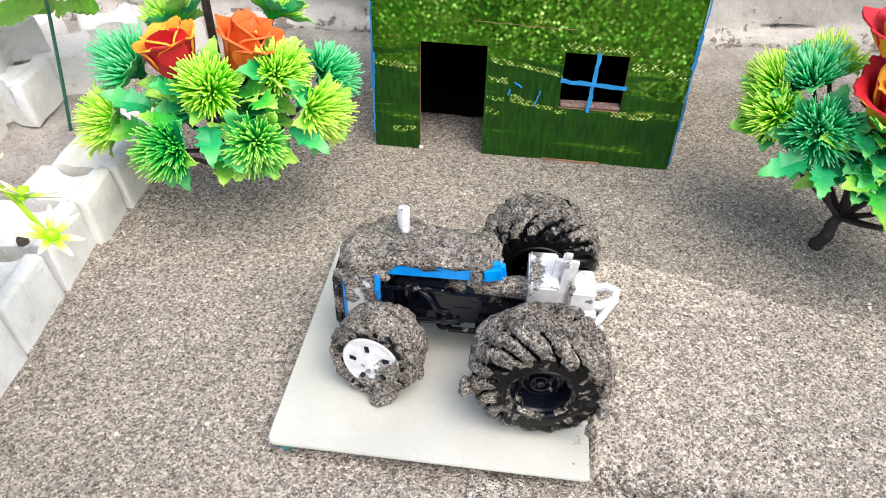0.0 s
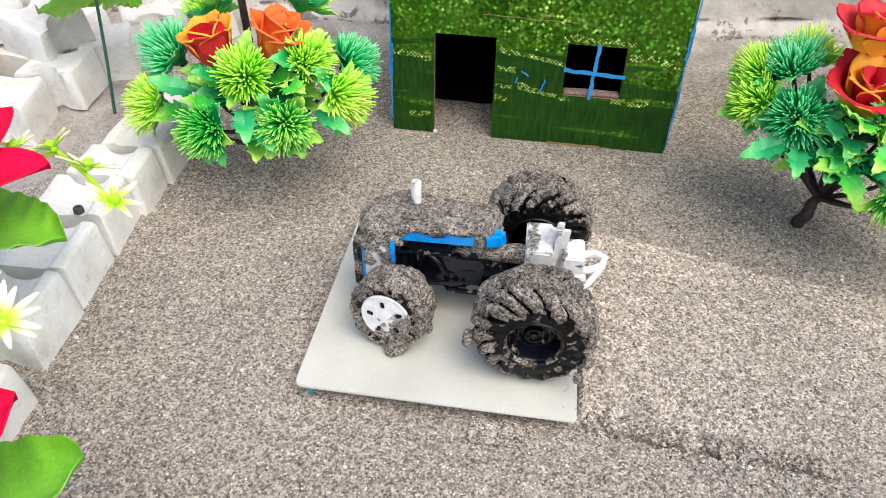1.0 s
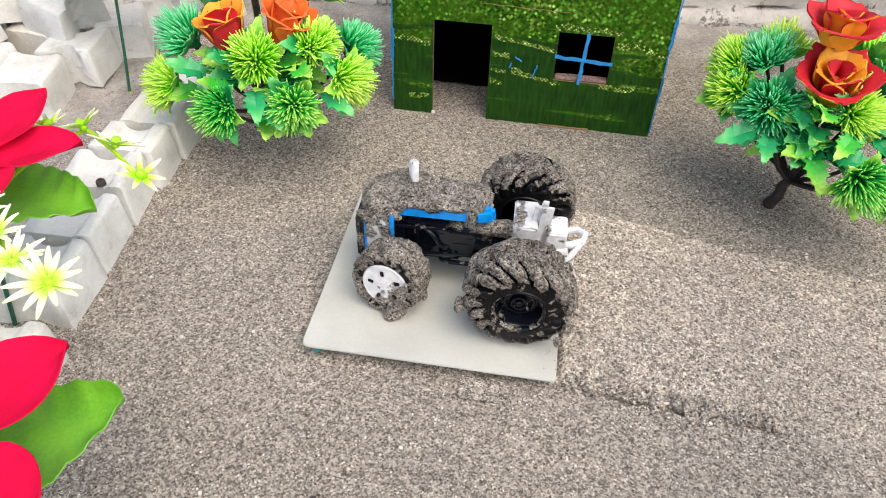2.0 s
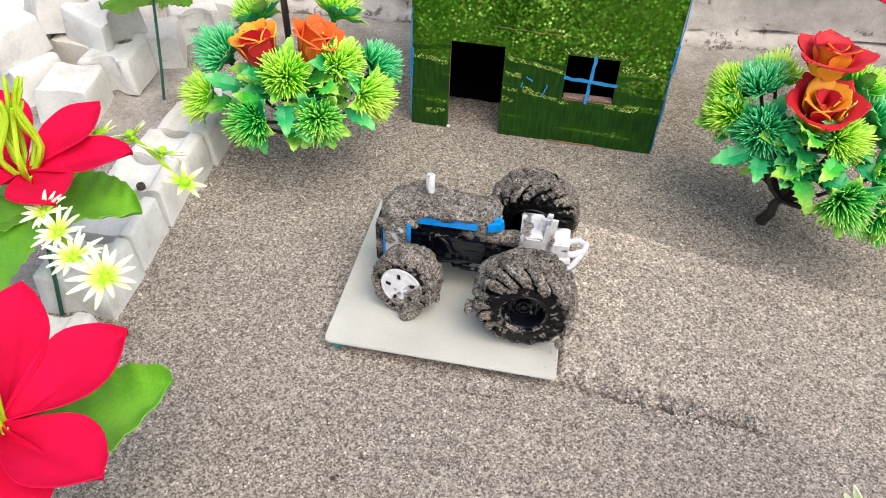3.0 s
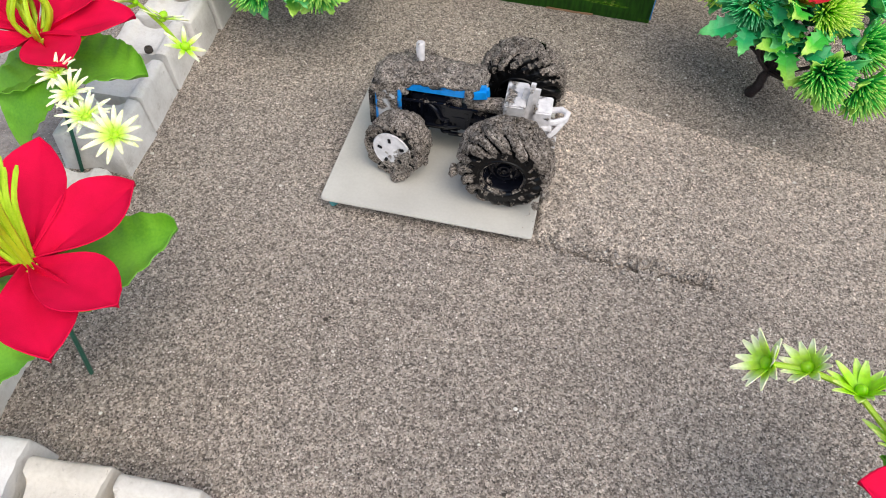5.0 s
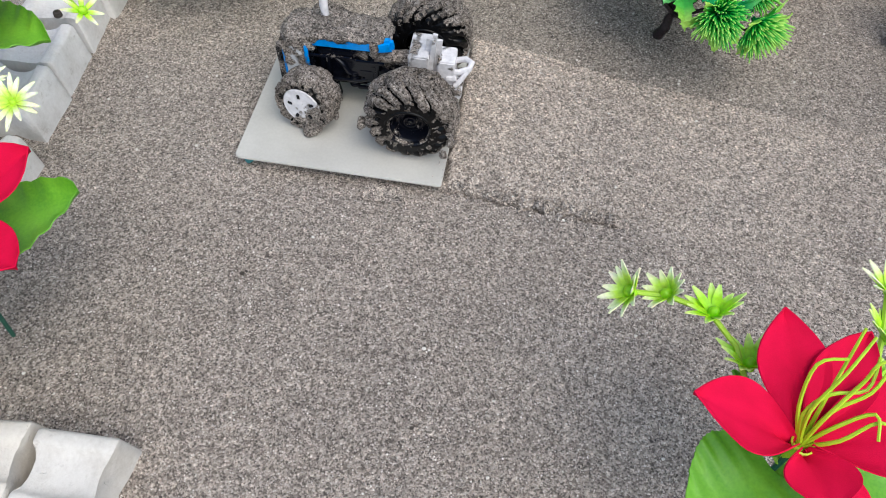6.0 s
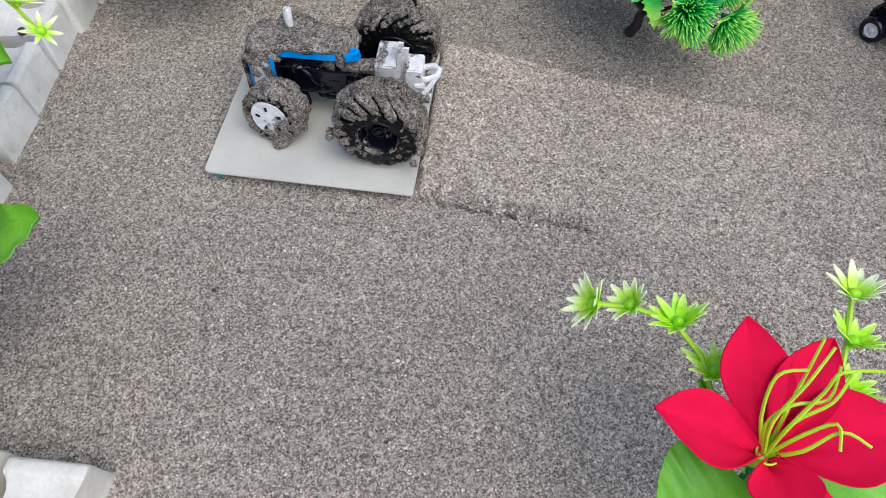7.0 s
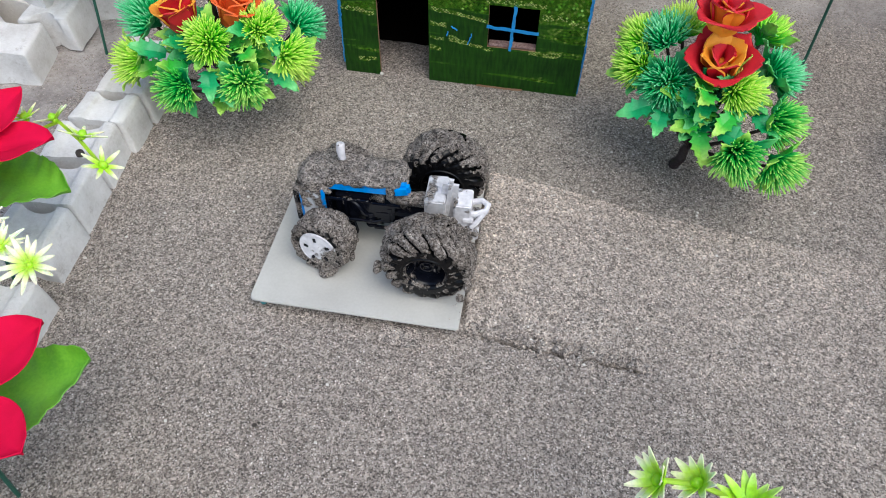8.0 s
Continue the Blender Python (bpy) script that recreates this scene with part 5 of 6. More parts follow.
TWO = "rose of red foam petals edged in orange"
bush("flowering_bush", (-0.038, 0.520, 0), (-0.040, 0.494, 0.026), "artificial flowering bush with spiky green tufts and orange roses",
     [((-0.037, 0.456, 0.092), (0.05, -0.75, 0.65), 0.0215, 2), ((0.000, 0.474, 0.097), (0.45, -0.4, 0.8), 0.0205, 2), ((-0.106, 0.470, 0.061), (-0.9, -0.3, 0.25), 0.0215, 2),
      ((-0.094, 0.488, 0.089), (-0.75, -0.1, 0.65), 0.0235, 0), ((-0.060, 0.436, 0.062), (-0.35, -0.9, 0.15), 0.0205, 1), ((-0.010, 0.440, 0.065), (0.25, -0.9, 0.2), 0.0205, 1),
      ((0.023, 0.468, 0.072), (0.85, -0.4, 0.2), 0.0220, 2), ((0.022, 0.510, 0.078), (0.8, 0.3, 0.5), 0.0215, 0), ((-0.012, 0.525, 0.112), (0.3, 0.5, 0.85), 0.0205, 2), ((-0.078, 0.530, 0.100), (-0.5, 0.5, 0.7), 0.0210, 2)],
     [((-0.057, 0.474, 0.098), (-0.20, 0.02, 0.95), 0.0270, M_ROSE_IN, M_ROSE_OUT, TWO), ((-0.021, 0.482, 0.098), (0.30, 0.05, 0.90), 0.0280, M_ROSE_OR, M_ROSE_OR, "rose of deep orange foam petals"),
      ((-0.046, 0.505, 0.134), (0, 0.1, 1), 0.022, M_ROSE_IN, M_ROSE_OUT, TWO)],
     [(-0.052, 0.452, 0.066, -140, 27, 0.024, 1), (-0.035, 0.448, 0.068, -76, -7, 0.024, 0), (-0.01, 0.455, 0.08, -50, 21, 0.022, 1), (-0.028, 0.445, 0.06, -54, -8, 0.022, 0), (-0.07, 0.462, 0.07, -159, 30, 0.026, 0),
      (-0.03, 0.452, 0.048, -83, -8, 0.022, 1), (-0.05, 0.46, 0.08, -117, 42, 0.022, 0), (0.004, 0.462, 0.062, -32, -6, 0.024, 0), (-0.08, 0.47, 0.054, -148, 0, 0.024, 1)], 3)
bush("flowering_bush", (0.3020, 0.4625, 0), (0.3080, 0.4620, 0.022), "artificial flowering bush with spiky green tufts and red-orange roses",
     [((0.258, 0.497, 0.090), (-0.75, 0.1, 0.6), 0.0205, 2), ((0.256, 0.480, 0.076), (-0.75, -0.4, 0.4), 0.0215, 2), ((0.276, 0.456, 0.080), (-0.35, -0.75, 0.55), 0.0225, 0), ((0.274, 0.488, 0.101), (-0.35, 0.1, 0.9), 0.0215, 0),
      ((0.288, 0.498, 0.101), (0.0, 0.4, 0.9), 0.0210, 2), ((0.3260, 0.444, 0.085), (0.3, -0.8, 0.5), 0.0205, 2), ((0.357, 0.437, 0.067), (0.85, -0.5, 0.2), 0.0215, 1), ((0.3230, 0.404, 0.060), (0.1, -0.9, 0.0), 0.0215, 1),
      ((0.3560, 0.410, 0.049), (0.55, -0.7, -0.35), 0.0215, 1), ((0.350, 0.505, 0.094), (0.6, 0.5, 0.6), 0.0200, 2), ((0.357, 0.470, 0.085), (0.9, 0.1, 0.4), 0.0205, 0)],
     [((0.3090, 0.460, 0.093), (-0.12, -0.28, 0.9), 0.0340, M_ROSE_IN, M_ROSE_OUT, TWO), ((0.306, 0.470, 0.122), (0.0, -0.02, 1), 0.0300, M_ROSE_IN, M_ROSE_OUT, TWO)],
     [(0.272, 0.45, 0.062, -162, 0, 0.026, 0), (0.276, 0.444, 0.062, -104, -8, 0.022, 0), (0.284, 0.444, 0.062, -49, -6, 0.023, 0), (0.3, 0.438, 0.06, -148, 6, 0.024, 1), (0.3, 0.432, 0.056, -83, -7, 0.024, 1),
      (0.3, 0.436, 0.084, -113, 33, 0.024, 1), (0.312, 0.428, 0.06, -41, 18, 0.026, 0), (0.318, 0.432, 0.072, -126, 0, 0.022, 1), (0.335, 0.44, 0.066, -49, -7, 0.024, 0), (0.29, 0.446, 0.08, -103, 0, 0.02, 0)], 5)


# ---- cloth lilies on wires ----
def blossom(c, ax, r, mat, parent, seed, n_=13, cup=0.0):
    rnd = random.Random(seed)
    R = Matrix.Translation(c) @ rot_to(ax)
    s = Shape()
    for k in range(n_):
        a = 2 * math.pi * k / n_ + rnd.uniform(-0.15, 0.15)
        da, sa = Vector((math.cos(a), math.sin(a), 0)), Vector((-math.sin(a), math.cos(a), 0))
        ln, el = r * rnd.uniform(0.78, 1.12), rnd.uniform(0.15, 0.75)
        lay = radians(8 + 62 * cup + rnd.uniform(-9, 9))

        def fn(u, v):
            w = (0.0010 + 0.0010 * cup) * r / 0.0100 * math.sin(math.pi * (0.12 + 0.85 * v)) ** 0.7
            if cup:
                return R @ (da * (0.0010 + ln * v * math.cos(lay) * (0.8 + 0.3 * v)) + sa * u * w + Vector((0, 0, ln * v * math.sin(lay) + 0.0006 * u * u)))
            return R @ (da * (0.0012 + ln * v) + sa * u * w + Vector((0, 0, ln * el * v * (1.1 - 0.5 * v) + 0.0006 * u * u)))
        s.sheet(fn, 2, 6, 0.0004)
    n0 = len(s.v)
    s.ball(c, (0.0019, 0.0019, 0.0019), 2, 0.2, 400)
    if cup:
        s.ball(Vector(c) + (R.to_3x3() @ Vector((0, 0, 0.002))), (0.0026, 0.0026, 0.0026), 2, 0.2, 400)
    s.t[n0:] = [0.05] * (len(s.v) - n0)
    return part("blossom", s, mat, parent, "small " + ("white and lime" if mat is M_DAISY else "lime") + " blossom", sharp=50)


def lily(name, foot, centre, up, petals, leaves, stamens, sprays, label, seed):
    """A red cloth lily: petals as (azimuth, elevation, curl, length, width), leaves as (azimuth, elevation, length, width, height below the flower)."""
    rnd = random.Random(seed)
    o, C = Vector(foot), Vector(centre) - Vector(foot)
    L = thing(name, Matrix.Translation(o), label, "artificial flower", "red lilies stuck in the ground")
    part("stem", Shape().tube([(0, 0, -0.004), C * 0.3 + Vector((0.0015, 0, 0)), C * 0.65 + Vector((0.001, 0.001, 0)), C - Vector(up).normalized() * 0.004], 0.0012, 8), M_WIRE, L, "dark green wire stem")
    U = Vector(up).normalized()
    R = Matrix.Translation(C) @ rot_to(U)
    calyx = Shape().lathe([(0.0, -0.012), (0.0014, -0.012), (0.0022, -0.006), (0.0036, -0.001), (0.0044, 0.0040), (0.0038, 0.0044), (0.0028, 0.0012), (0.0, 0.0010)], R, 14)
    part("calyx", calyx, M_STAMEN, L, "lime plastic flower cup")
    for k, (az, el, curl, ln, wd) in enumerate(petals):
        a = radians(az)
        da, sa = Vector((math.cos(a), math.sin(a), 0)), Vector((-math.sin(a), math.cos(a), 0))
        tw = rnd.uniform(-0.12, 0.12)

        def fn(u, v):
            w = wd / 2 * (0.10 * (1 - v) + math.sin(math.pi * v ** (1.12 if seed == 5 else 1.38)) ** (0.95 if seed == 5 else 0.86))
            e = radians(el + curl * v / 2)
            rad, z = 0.002 + ln * v * math.cos(e), ln * v * math.sin(e)
            cup = 0.20 * wd * u * u * (1 - 0.6 * v) - 0.02 * wd * math.cos(u * 9) * (1 - v) - 0.045 * wd * math.exp(-(u / 0.16) ** 2) * (1 - 0.7 * v)
            p = C + (da * rad + sa * (u * w)) + Vector((0, 0, z + cup + tw * u * w))
            p += noise.noise_vector(p * 75 + Vector((k, 0, 0))) * 0.0011 * v
            return p
        part("petal", Shape().sheet(fn, 10, 14, 0.0006), M_RED, L, sharp=60)
    for k, (az, el, ln, wd, dz, droop) in enumerate(leaves):
        a = radians(az)
        da, sa = Vector((math.cos(a), math.sin(a), 0)), Vector((-math.sin(a), math.cos(a), 0))

        def fn(u, v):
            w = wd / 2 * (math.sin(math.pi * (0.10 + 0.90 * v) ** 0.80) ** 0.75 if v < 0.999 else 0.02)
            w *= 0.96 + 0.05 * ((v * 16) % 1.0)
            e = radians(el - droop * v)
            wave = 0.003 * math.sin(v * 6 + u * 2 + k)
            return C + da * (0.001 + ln * v * math.cos(e)) + sa * u * w + Vector((0, 0, -dz + ln * v * math.sin(e) + 0.10 * wd * abs(u) ** 1.5 + wave * abs(u) + 0.0009 * math.cos(v * 40) * abs(u)))
        part("leaf", Shape().sheet(fn, 8, 33, 0.0005), M_LEAF, L, "broad green cloth leaf", sharp=60)
    for k, pts in enumerate(stamens):
        p = [C + Vector(q) for q in pts]
        dense = []
        for i in range(len(p) - 1):
            p0, p1, p2, p3 = p[max(i - 1, 0)], p[i], p[i + 1], p[min(i + 2, len(p) - 1)]
            for j in range(4):
                t = j / 4
                dense.append(0.5 * (2 * p1 + (p2 - p0) * t + (2 * p0 - 5 * p1 + 4 * p2 - p3) * t * t + (3 * p1 - p0 - 3 * p2 + p3) * t ** 3))
        dense.append(p[-1])
        st = Shape().tube(dense, [(0.0009 if seed == 5 else 0.0015) - 0.0004 * i / len(dense) for i in range(len(dense) - 1)] + [0.0006], 6)
        part("stamen", st, M_STAMEN, L)
    for k, (pts, heads) in enumerate(sprays):
        p = [Vector(q) - o for q in pts]
        tw = part("twig", Shape().tube(p, [0.0012] * len(p), 6), M_TWIG, L, "thin lime twig")
        for j, (c, ax, r, white) in enumerate(heads):
            blossom(Vector(c) - o, ax, r, M_DAISY_G if white is False else M_DAISY_Y if seed == 5 or white is None else M_DAISY, tw, seed * 19 + k * 5 + j, 12 if seed == 5 else 14 if white else 7, 0.50 if seed == 5 else 0.0 if white else 0.22)
    return L


def plume(seed, n_, height, lean, spread_, bulge=0.0):
    """Stamens that rise from the cup and bow outward."""
    rnd = random.Random(seed)
    out = []
    for k in range(n_):
        a, h = rnd.uniform(0, 6.28), height * rnd.uniform(0.75, 1.1)
        r = spread_ * rnd.uniform(0.3, 1.0)
        d = Vector((math.cos(a) * r, math.sin(a) * r, 0))
        ln = Vector(lean) * h
        belly = Vector((math.cos(a), math.sin(a), 0)) * bulge
        out.append([(d * 0.10).to_tuple(), (d * 0.35 + ln * 0.25 + belly + Vector((0, 0, h * 0.35))).to_tuple(), (d * 0.7 + ln * 0.6 + Vector((0, 0, h * 0.75))).to_tuple(), (d * 1.3 + ln + Vector((0, 0, h))).to_tuple()])
    return out


RED = "red cloth lily with lime stamens on a green wire stem"
lily("red_lily", (-0.075, 0.1725, 0), (-0.066, 0.174, 0.0955), (0, -0.1, 1),
     [(102, 34, -14, 0.056, 0.028), (46.7, 29, -20, 0.0545, 0.031), (-20, 26, -28, 0.054, 0.030), (-54, 20, -30, 0.052, 0.031), (-148, 17, -20, 0.056, 0.031), (183, 30, -22, 0.052, 0.026)],
     [(35, 2, 0.061, 0.050, 0.015, -6), (250, -2, 0.066, 0.042, 0.014, 20), (140, 0, 0.060, 0.040, 0.018, 20)],
     plume(4, 10, 0.052, (-0.26, 0.20, 0), 0.024) + [[(0, 0, 0), (-0.010, 0.006, 0.026), (-0.028, 0.012, 0.048), (-0.046, 0.008, 0.052), (-0.056, 0.000, 0.040), (-0.057, -0.004, 0.032)]],
     [], RED, 2)
lily("red_lily", (-0.1435, 0.3105, 0), (-0.136, 0.322, 0.094), (0, -0.1, 1),
     [(131, 38, -16, 0.056, 0.029), (62.7, 31, -18, 0.0535, 0.030), (16, 25, -24, 0.0545, 0.032), (-42, 31, -34, 0.046, 0.031), (-120, 34, -28, 0.043, 0.028), (168, 37, -20, 0.055, 0.033)],
     [(5, 3, 0.054, 0.052, 0.014, 10), (-112, -10, 0.058, 0.040, 0.014, 40), (200, -4, 0.056, 0.038, 0.016, 24)],
     plume(7, 11, 0.054, (0.10, 0.14, 0), 0.007, 0.0085) + [[(0, 0, 0), (-0.008, 0.004, 0.026), (-0.024, 0.006, 0.040), (-0.044, 0.000, 0.038), (-0.062, -0.006, 0.030)], [(0, 0, 0), (-0.006, 0.006, 0.026), (-0.016, 0.008, 0.040), (-0.030, 0.010, 0.044)]],
     [([(-0.136, 0.322, 0.078), (-0.108, 0.350, 0.096), (-0.092, 0.358, 0.100), (-0.074, 0.345, 0.098), (-0.055, 0.328, 0.096)],
       [((-0.112, 0.358, 0.100), (-0.2, 0.2, 1), 0.0100, None), ((-0.093, 0.357, 0.102), (-0.5, 0.3, 0.8), 0.0115, None), ((-0.072, 0.345, 0.101), (0.2, 0.5, 0.8), 0.0110, None), ((-0.053, 0.326, 0.098), (0.5, -0.2, 0.8), 0.0110, None)]),
      ([(-0.136, 0.320, 0.080), (-0.112, 0.290, 0.098), (-0.092, 0.274, 0.102), (-0.076, 0.260, 0.100), (-0.062, 0.252, 0.096)],
       [((-0.108, 0.290, 0.101), (-0.1, -0.3, 1), 0.0108, True), ((-0.091, 0.273, 0.105), (0, -0.3, 1), 0.0108, True), ((-0.078, 0.260, 0.103), (0.1, -0.2, 1), 0.0118, True), ((-0.061, 0.2530, 0.100), (0.2, -0.4, 0.9), 0.0140, True)])], RED, 3)
UPRIGHT = [[(-0.006, 0.008, 0.018), (-0.006, 0.016, 0.036), (0.004, 0.018, 0.038)], [(-0.003, 0.006, 0.02), (0.004, 0.014, 0.036), (0.012, 0.024, 0.044)], [(0.004, 0.006, 0.02), (0.014, 0.01, 0.03), (0.02, 0.018, 0.036)], [(0.002, 0.004, 0.018), (0.01, 0.012, 0.034), (0.014, 0.016, 0.042), (0.034, 0.018, 0.04)]]
BOWED = [[(0.008, -0.002, 0.014), (0.018, 0.002, 0.024), (0.028, -0.002, 0.022)], [(0.006, 0.002, 0.016), (0.016, 0.004, 0.026), (0.017, -0.004, 0.022)], [(-0.004, 0.006, 0.016), (0.002, 0.01, 0.026), (0.014, 0.012, 0.028), (0.018, 0.022, 0.034)], [(0.002, 0.01, 0.022), (0.006, 0.02, 0.036), (0.008, 0.026, 0.046)]]
lily("red_lily", (0.2975, 0.1025, 0), (0.2985, 0.1085, 0.106), (0, -0.05, 1),
     [(95.5, 28, -15, 0.049, 0.027), (172, 40, -22, 0.050, 0.027), (56, 30, -20, 0.050, 0.023), (9.6, 24, -16, 0.050, 0.033), (-84, 46, -56, 0.0270, 0.025), (-42, -8, -38, 0.046, 0.015)],
     [(214, -2, 0.040, 0.046, 0.024, 26), (-6, 0, 0.074, 0.040, 0.025, 12), (117, 2, 0.036, 0.017, 0.010, 0), (46, 0, 0.042, 0.019, 0.012, 0)],
     [[(0, 0, 0)] + s for s in UPRIGHT + BOWED],
     [([(0.2985, 0.108, 0.088), (0.286, 0.130, 0.100), (0.281, 0.148, 0.106), (0.271, 0.161, 0.109), (0.254, 0.1665, 0.110), (0.237, 0.167, 0.110)],
       [((0.286, 0.140, 0.104), (-0.2, 0.5, 0.85), 0.0135, False), ((0.2725, 0.159, 0.1095), (-0.25, 0.4, 0.9), 0.0130, False), ((0.255, 0.1665, 0.110), (-0.75, 0.12, 0.62), 0.0118, True), ((0.240, 0.1665, 0.110), (-0.85, -0.02, 0.50), 0.0122, True)]),
      ([(0.2985, 0.108, 0.088), (0.324, 0.122, 0.098), (0.333, 0.138, 0.106), (0.337, 0.155, 0.113), (0.341, 0.172, 0.117)],
       [((0.330, 0.120, 0.098), (0.4, 0.4, 0.85), 0.0135, False), ((0.334, 0.136, 0.105), (0.4, 0.4, 0.85), 0.0130, False), ((0.338, 0.153, 0.112), (0.2, 0.4, 0.9), 0.0125, False), ((0.3415, 0.172, 0.117), (0.0, 0.4, 0.9), 0.0130, True)])], RED, 5)
lily("red_lily", (-0.1765, 0.554, 0), (-0.172, 0.574, 0.112), (0, -0.1, 1),
     [(80 + 60 * k, 24, -16, 0.056, 0.031) for k in range(6)],
     [(185, 2, 0.046, 0.042, 0.036, 10), (25, 4, 0.026, 0.036, 0.036, 10)], plume(11, 7, 0.046, (0.1, 0.1, 0), 0.006), [], RED, 7)
lily("red_lily", (0.408, 0.564, 0), (0.410, 0.566, 0.112), (0, -0.1, 1),
     [(50 + 60 * k, 24, -16, 0.056, 0.031) for k in range(6)],
     [(20, -2, 0.058, 0.040, 0.014, 20)], plume(12, 7, 0.046, (0.1, 0.1, 0), 0.006), [], RED, 8)

# ---- second toy vehicle at the edge ----
truck = thing("toy_truck", pose(0.5010, 0.4836, 0.0, 0, 0, -143), "small black toy truck with white wheel hubs standing on the sand", "toy truck")
tb = Shape()
tb.box((0.028, 0.100, 0.012), pose(0.010, 0.040, 0.016), 0.002)
part("chassis", tb, M_BLACK, truck)
# cab and load body lie out of view, made tall to shade the sand
cab = Shape().box((0.030, 0.032, 0.040), pose(0.011, 0.006, 0.042), 0.006)
part("cab", cab, M_BLACK, truck, "black plastic cab")
part("bed", Shape().box((0.034, 0.060, 0.052), pose(0.012, 0.056, 0.048), 0.003), M_BLACK, truck, "unseen black plastic load body, made tall to shade the sand")
for y in (0.0, 0.082):
    for x, t in ((-0.006, -90), (0.026, 90)):
        m = pose(x, y, 0.0098, 0, 0, t) @ WHEEL
        tyre = part("wheel", Shape().lathe([(0.0055, 0.003), (0.0062, 0.0042), (0.0085, 0.0044), (0.0096, 0.003), (0.0098, 0.0), (0.0096, -0.003), (0.0085, -0.0044), (0.004, -0.004)], m, 30, 0, None, 0.05), M_BLACK, truck, "black tyre")
        part("hub", Shape().lathe([(0.0, 0.0036), (0.002, 0.0034), (0.0028, 0.0026), (0.0050, 0.0030), (0.0058, 0.0032), (0.0060, 0.002)], m, 24, 0, None, 0.2), M_WHITE, tyre, "white wheel hub")

# ---- loose grit and sand crumbs ----
rnd = random.Random(77)
grit = Shape()
for k in range(420):
    x, y = rnd.uniform(-0.10, 0.50), rnd.uniform(0.02, 0.52)
    if 0.015 < x < 0.165 and 0.29 < y < 0.45:
        continue
    r = rnd.choice((0.0004, 0.0005, 0.0006, 0.0007, 0.0011))
    grit.ball((x, y, ground_z(x, y) + r * 0.3), (r, r * rnd.uniform(0.7, 1.1), r * 0.7), 1, 0.3, 900)
for x, y, r in ((-0.104, 0.333, 0.0013), (0.152, 0.186, 0.0013), (0.049, 0.268, 0.001), (0.232, 0.372, 0.001)):
    grit.ball((x, y, r * 0.4), (r, r * 0.8, r * 0.7), 2, 0.3, 900)
tagged(part("white_grit", grit, M_PEBBLE), "scattered pale grit on the sand", "grit", kind="stuff")
dark = Shape()
for x, y, r in ((0.041, 0.224, 0.0016), (0.043, 0.226, 0.001), (0.150, 0.140, 0.0012), (0.222, 0.452, 0.001), (0.10, 0.132, 0.0008)):
    dark.ball((x, y, r * 0.4), (r, r * 0.8, r * 0.7), 2, 0.4, 900)
tagged(part("dark_grit", dark, M_DARKBIT), "few dark crumbs on the sand", "grit", kind="stuff")
crumb = Shape()
for k in range(330):
    x = 0.118 + 0.152 * rnd.random()
    lo, hi = ramp_edges(x)
    near = math.exp(-((x - 0.212) / 0.04) ** 2)
    wob = 0.0018 * noise.noise((x * 38, 2, 3)) + 0.0016 * noise.noise((x * 150, 5, 3))
    y = lo + 0.001 + wob + rnd.choice((-0.0034, 0.0018, 0.0024)) + rnd.gauss(0.0, 0.0014 + 0.0016 * near)
    if x < 0.156 and y > 0.2915:
        continue
    r = rnd.uniform(0.0006, 0.0016 + 0.0016 * near * rnd.random())
    crumb.ball((x, y, ground_z(x, y) + r * 0.3), (r, r * rnd.uniform(0.7, 1.3), r * 0.75), 1, 0.4, 700, 0, 1.0)
for k in range(900):
    x, y = rnd.uniform(0.158, 0.31), rnd.uniform(0.29, 0.42)
    r = rnd.uniform(0.0004, 0.0010)
    crumb.ball((x, y, ground_z(x, y) + r * 0.2), (r, r * rnd.uniform(0.7, 1.2), r * 0.7), 1, 0.35, 700, 0, 1.0)
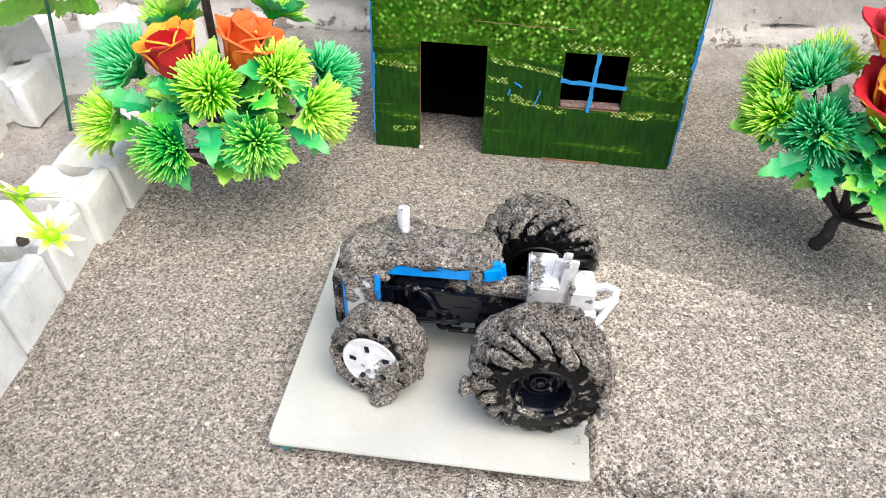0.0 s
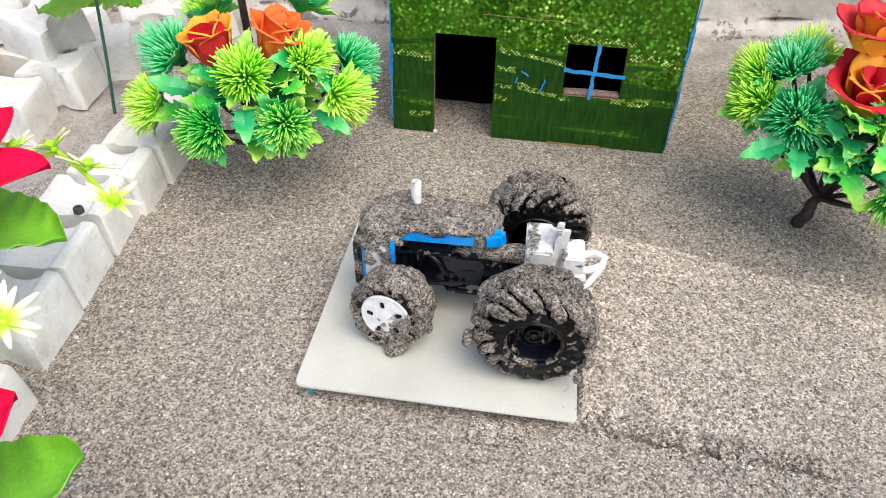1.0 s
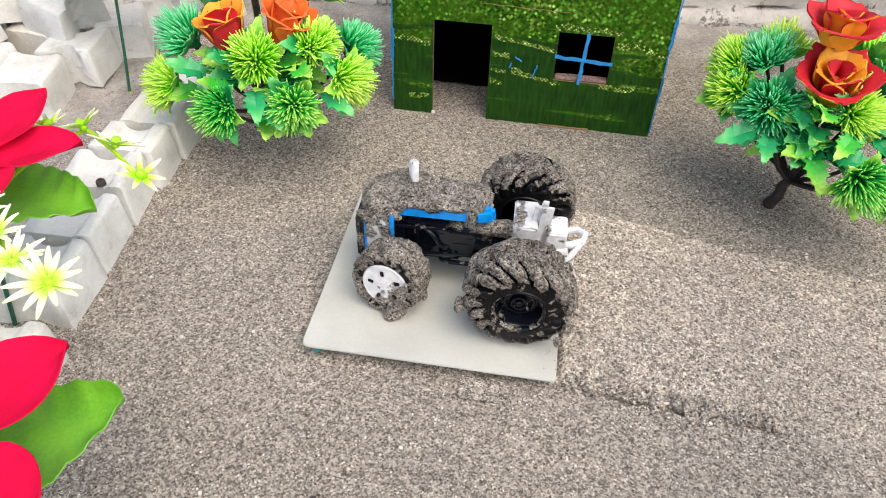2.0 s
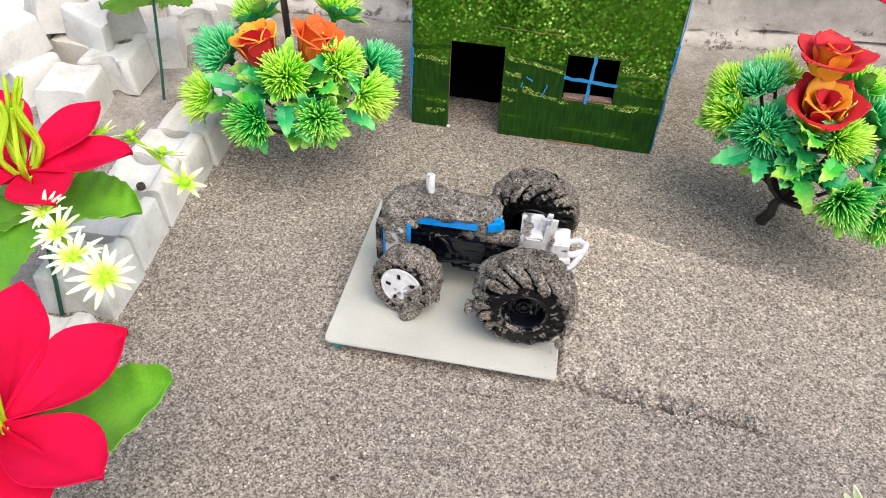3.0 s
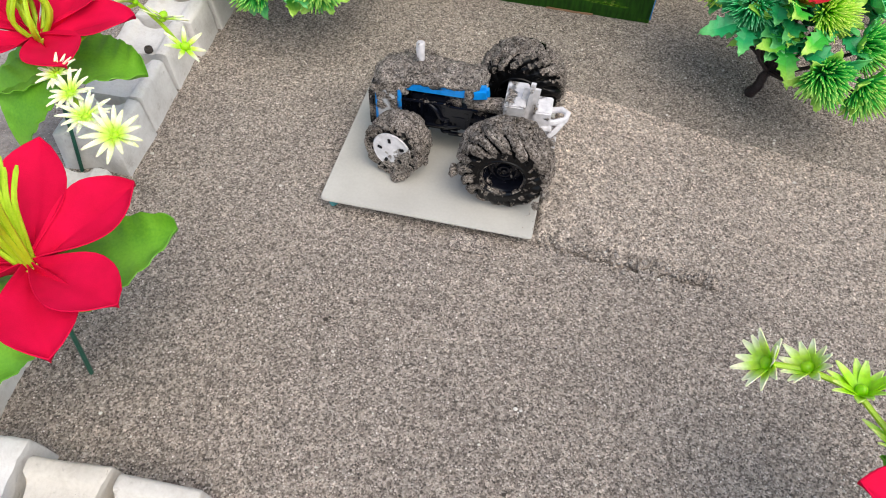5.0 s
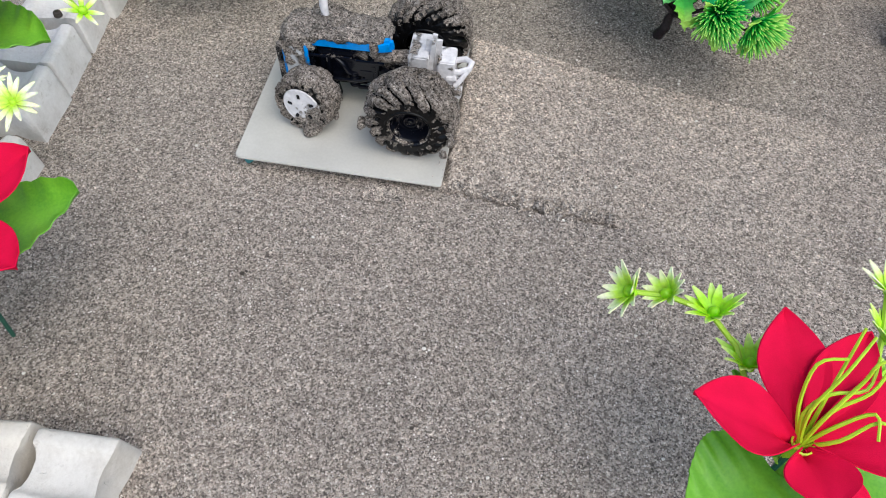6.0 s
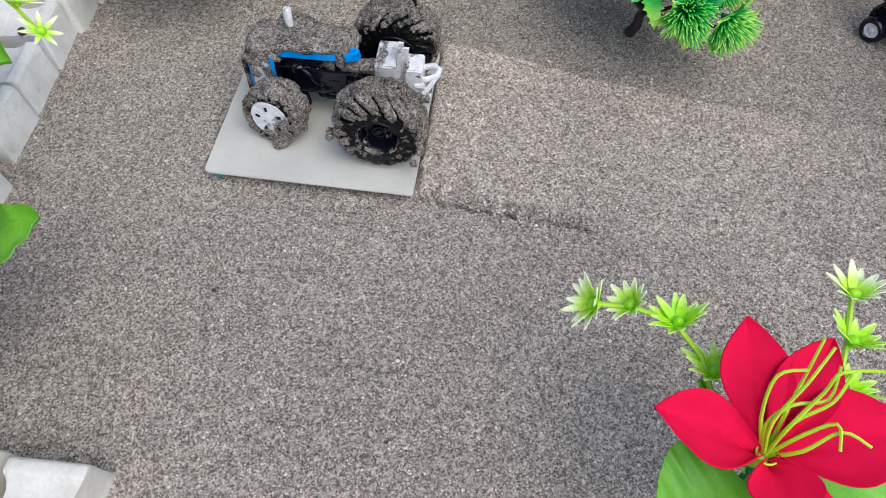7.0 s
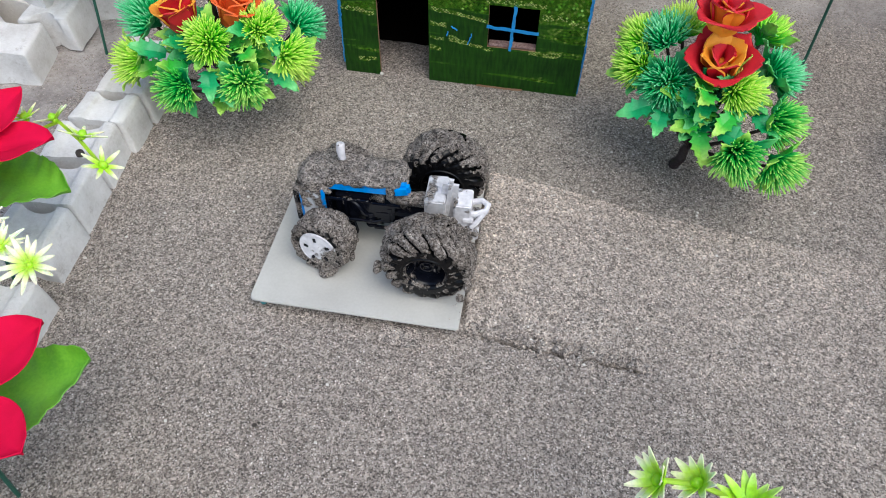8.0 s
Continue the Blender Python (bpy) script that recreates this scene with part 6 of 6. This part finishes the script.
for k in range(70):
    f, t = rnd.random(), rnd.random()
    x, y = 0.1535 - 0.010 * rnd.random() ** 2 + 0.008 * t - 0.0015, 0.2975 + 0.10 * t
    if f < 0.35:
        x, y = rnd.gauss(0.128, 0.014), rnd.gauss(0.318, 0.008)
    r = rnd.uniform(0.0002, 0.00045)
    if 0.03 < x < 0.153 and 0.300 < y < 0.43:
        crumb.ball((x, y, BOARD_Z - 0.0010 + r * 0.4), (r, r * 0.9, r * 0.8), 1, 0.35, 700, 0, 1.0)
tagged(part("sand_crumbs", crumb, M_CRUMB), "crumbled lumps of pale sand along the ramp edge", "sand crumbs", kind="stuff")
scrap = Shape().box((0.0270, 0.0150, 0.0008), pose(0.1165, 0.2915, 0.0011, 0, 0, -5), 0.0003, 0, 0.0, 2, 0.0005)
tagged(part("paper_scrap", scrap, M_SCRAP), "small pale scrap of dusty film in front of the board", "scrap")

# loose grains lying proud of the packed sand
rnd = random.Random(91)
grain_v, grain_f = [], []
for k in range(34000):
    x, y = rnd.uniform(-0.11, 0.46), rnd.uniform(0.02, 0.53)
    if 0.016 < x < 0.162 and 0.292 < y < 0.448:
        continue
    r = rnd.uniform(0.00034, 0.00072)
    z, a = ground_z(x, y) + r * 0.35, rnd.uniform(0, 1.57)
    ca, sa, n0 = r * math.cos(a), r * math.sin(a), len(grain_v)
    q = rnd.uniform(0.7, 1.2)
    grain_v += [(x + ca, y + sa, z), (x - sa * q, y + ca * q, z + r * 0.2), (x - ca, y - sa, z), (x + sa * q, y - ca * q, z - r * 0.2), (x, y, z + r * 0.8), (x, y, z - r)]
    grain_f += [(n0, n0 + 1, n0 + 4), (n0 + 1, n0 + 2, n0 + 4), (n0 + 2, n0 + 3, n0 + 4), (n0 + 3, n0, n0 + 4), (n0 + 1, n0, n0 + 5), (n0 + 2, n0 + 1, n0 + 5), (n0 + 3, n0 + 2, n0 + 5), (n0, n0 + 3, n0 + 5)]
tagged(part("sand_grains", Shape().add(grain_v, grain_f), M_GRAIN, sharp=0), "loose coarse grains strewn over the sand", "sand grains", kind="stuff")
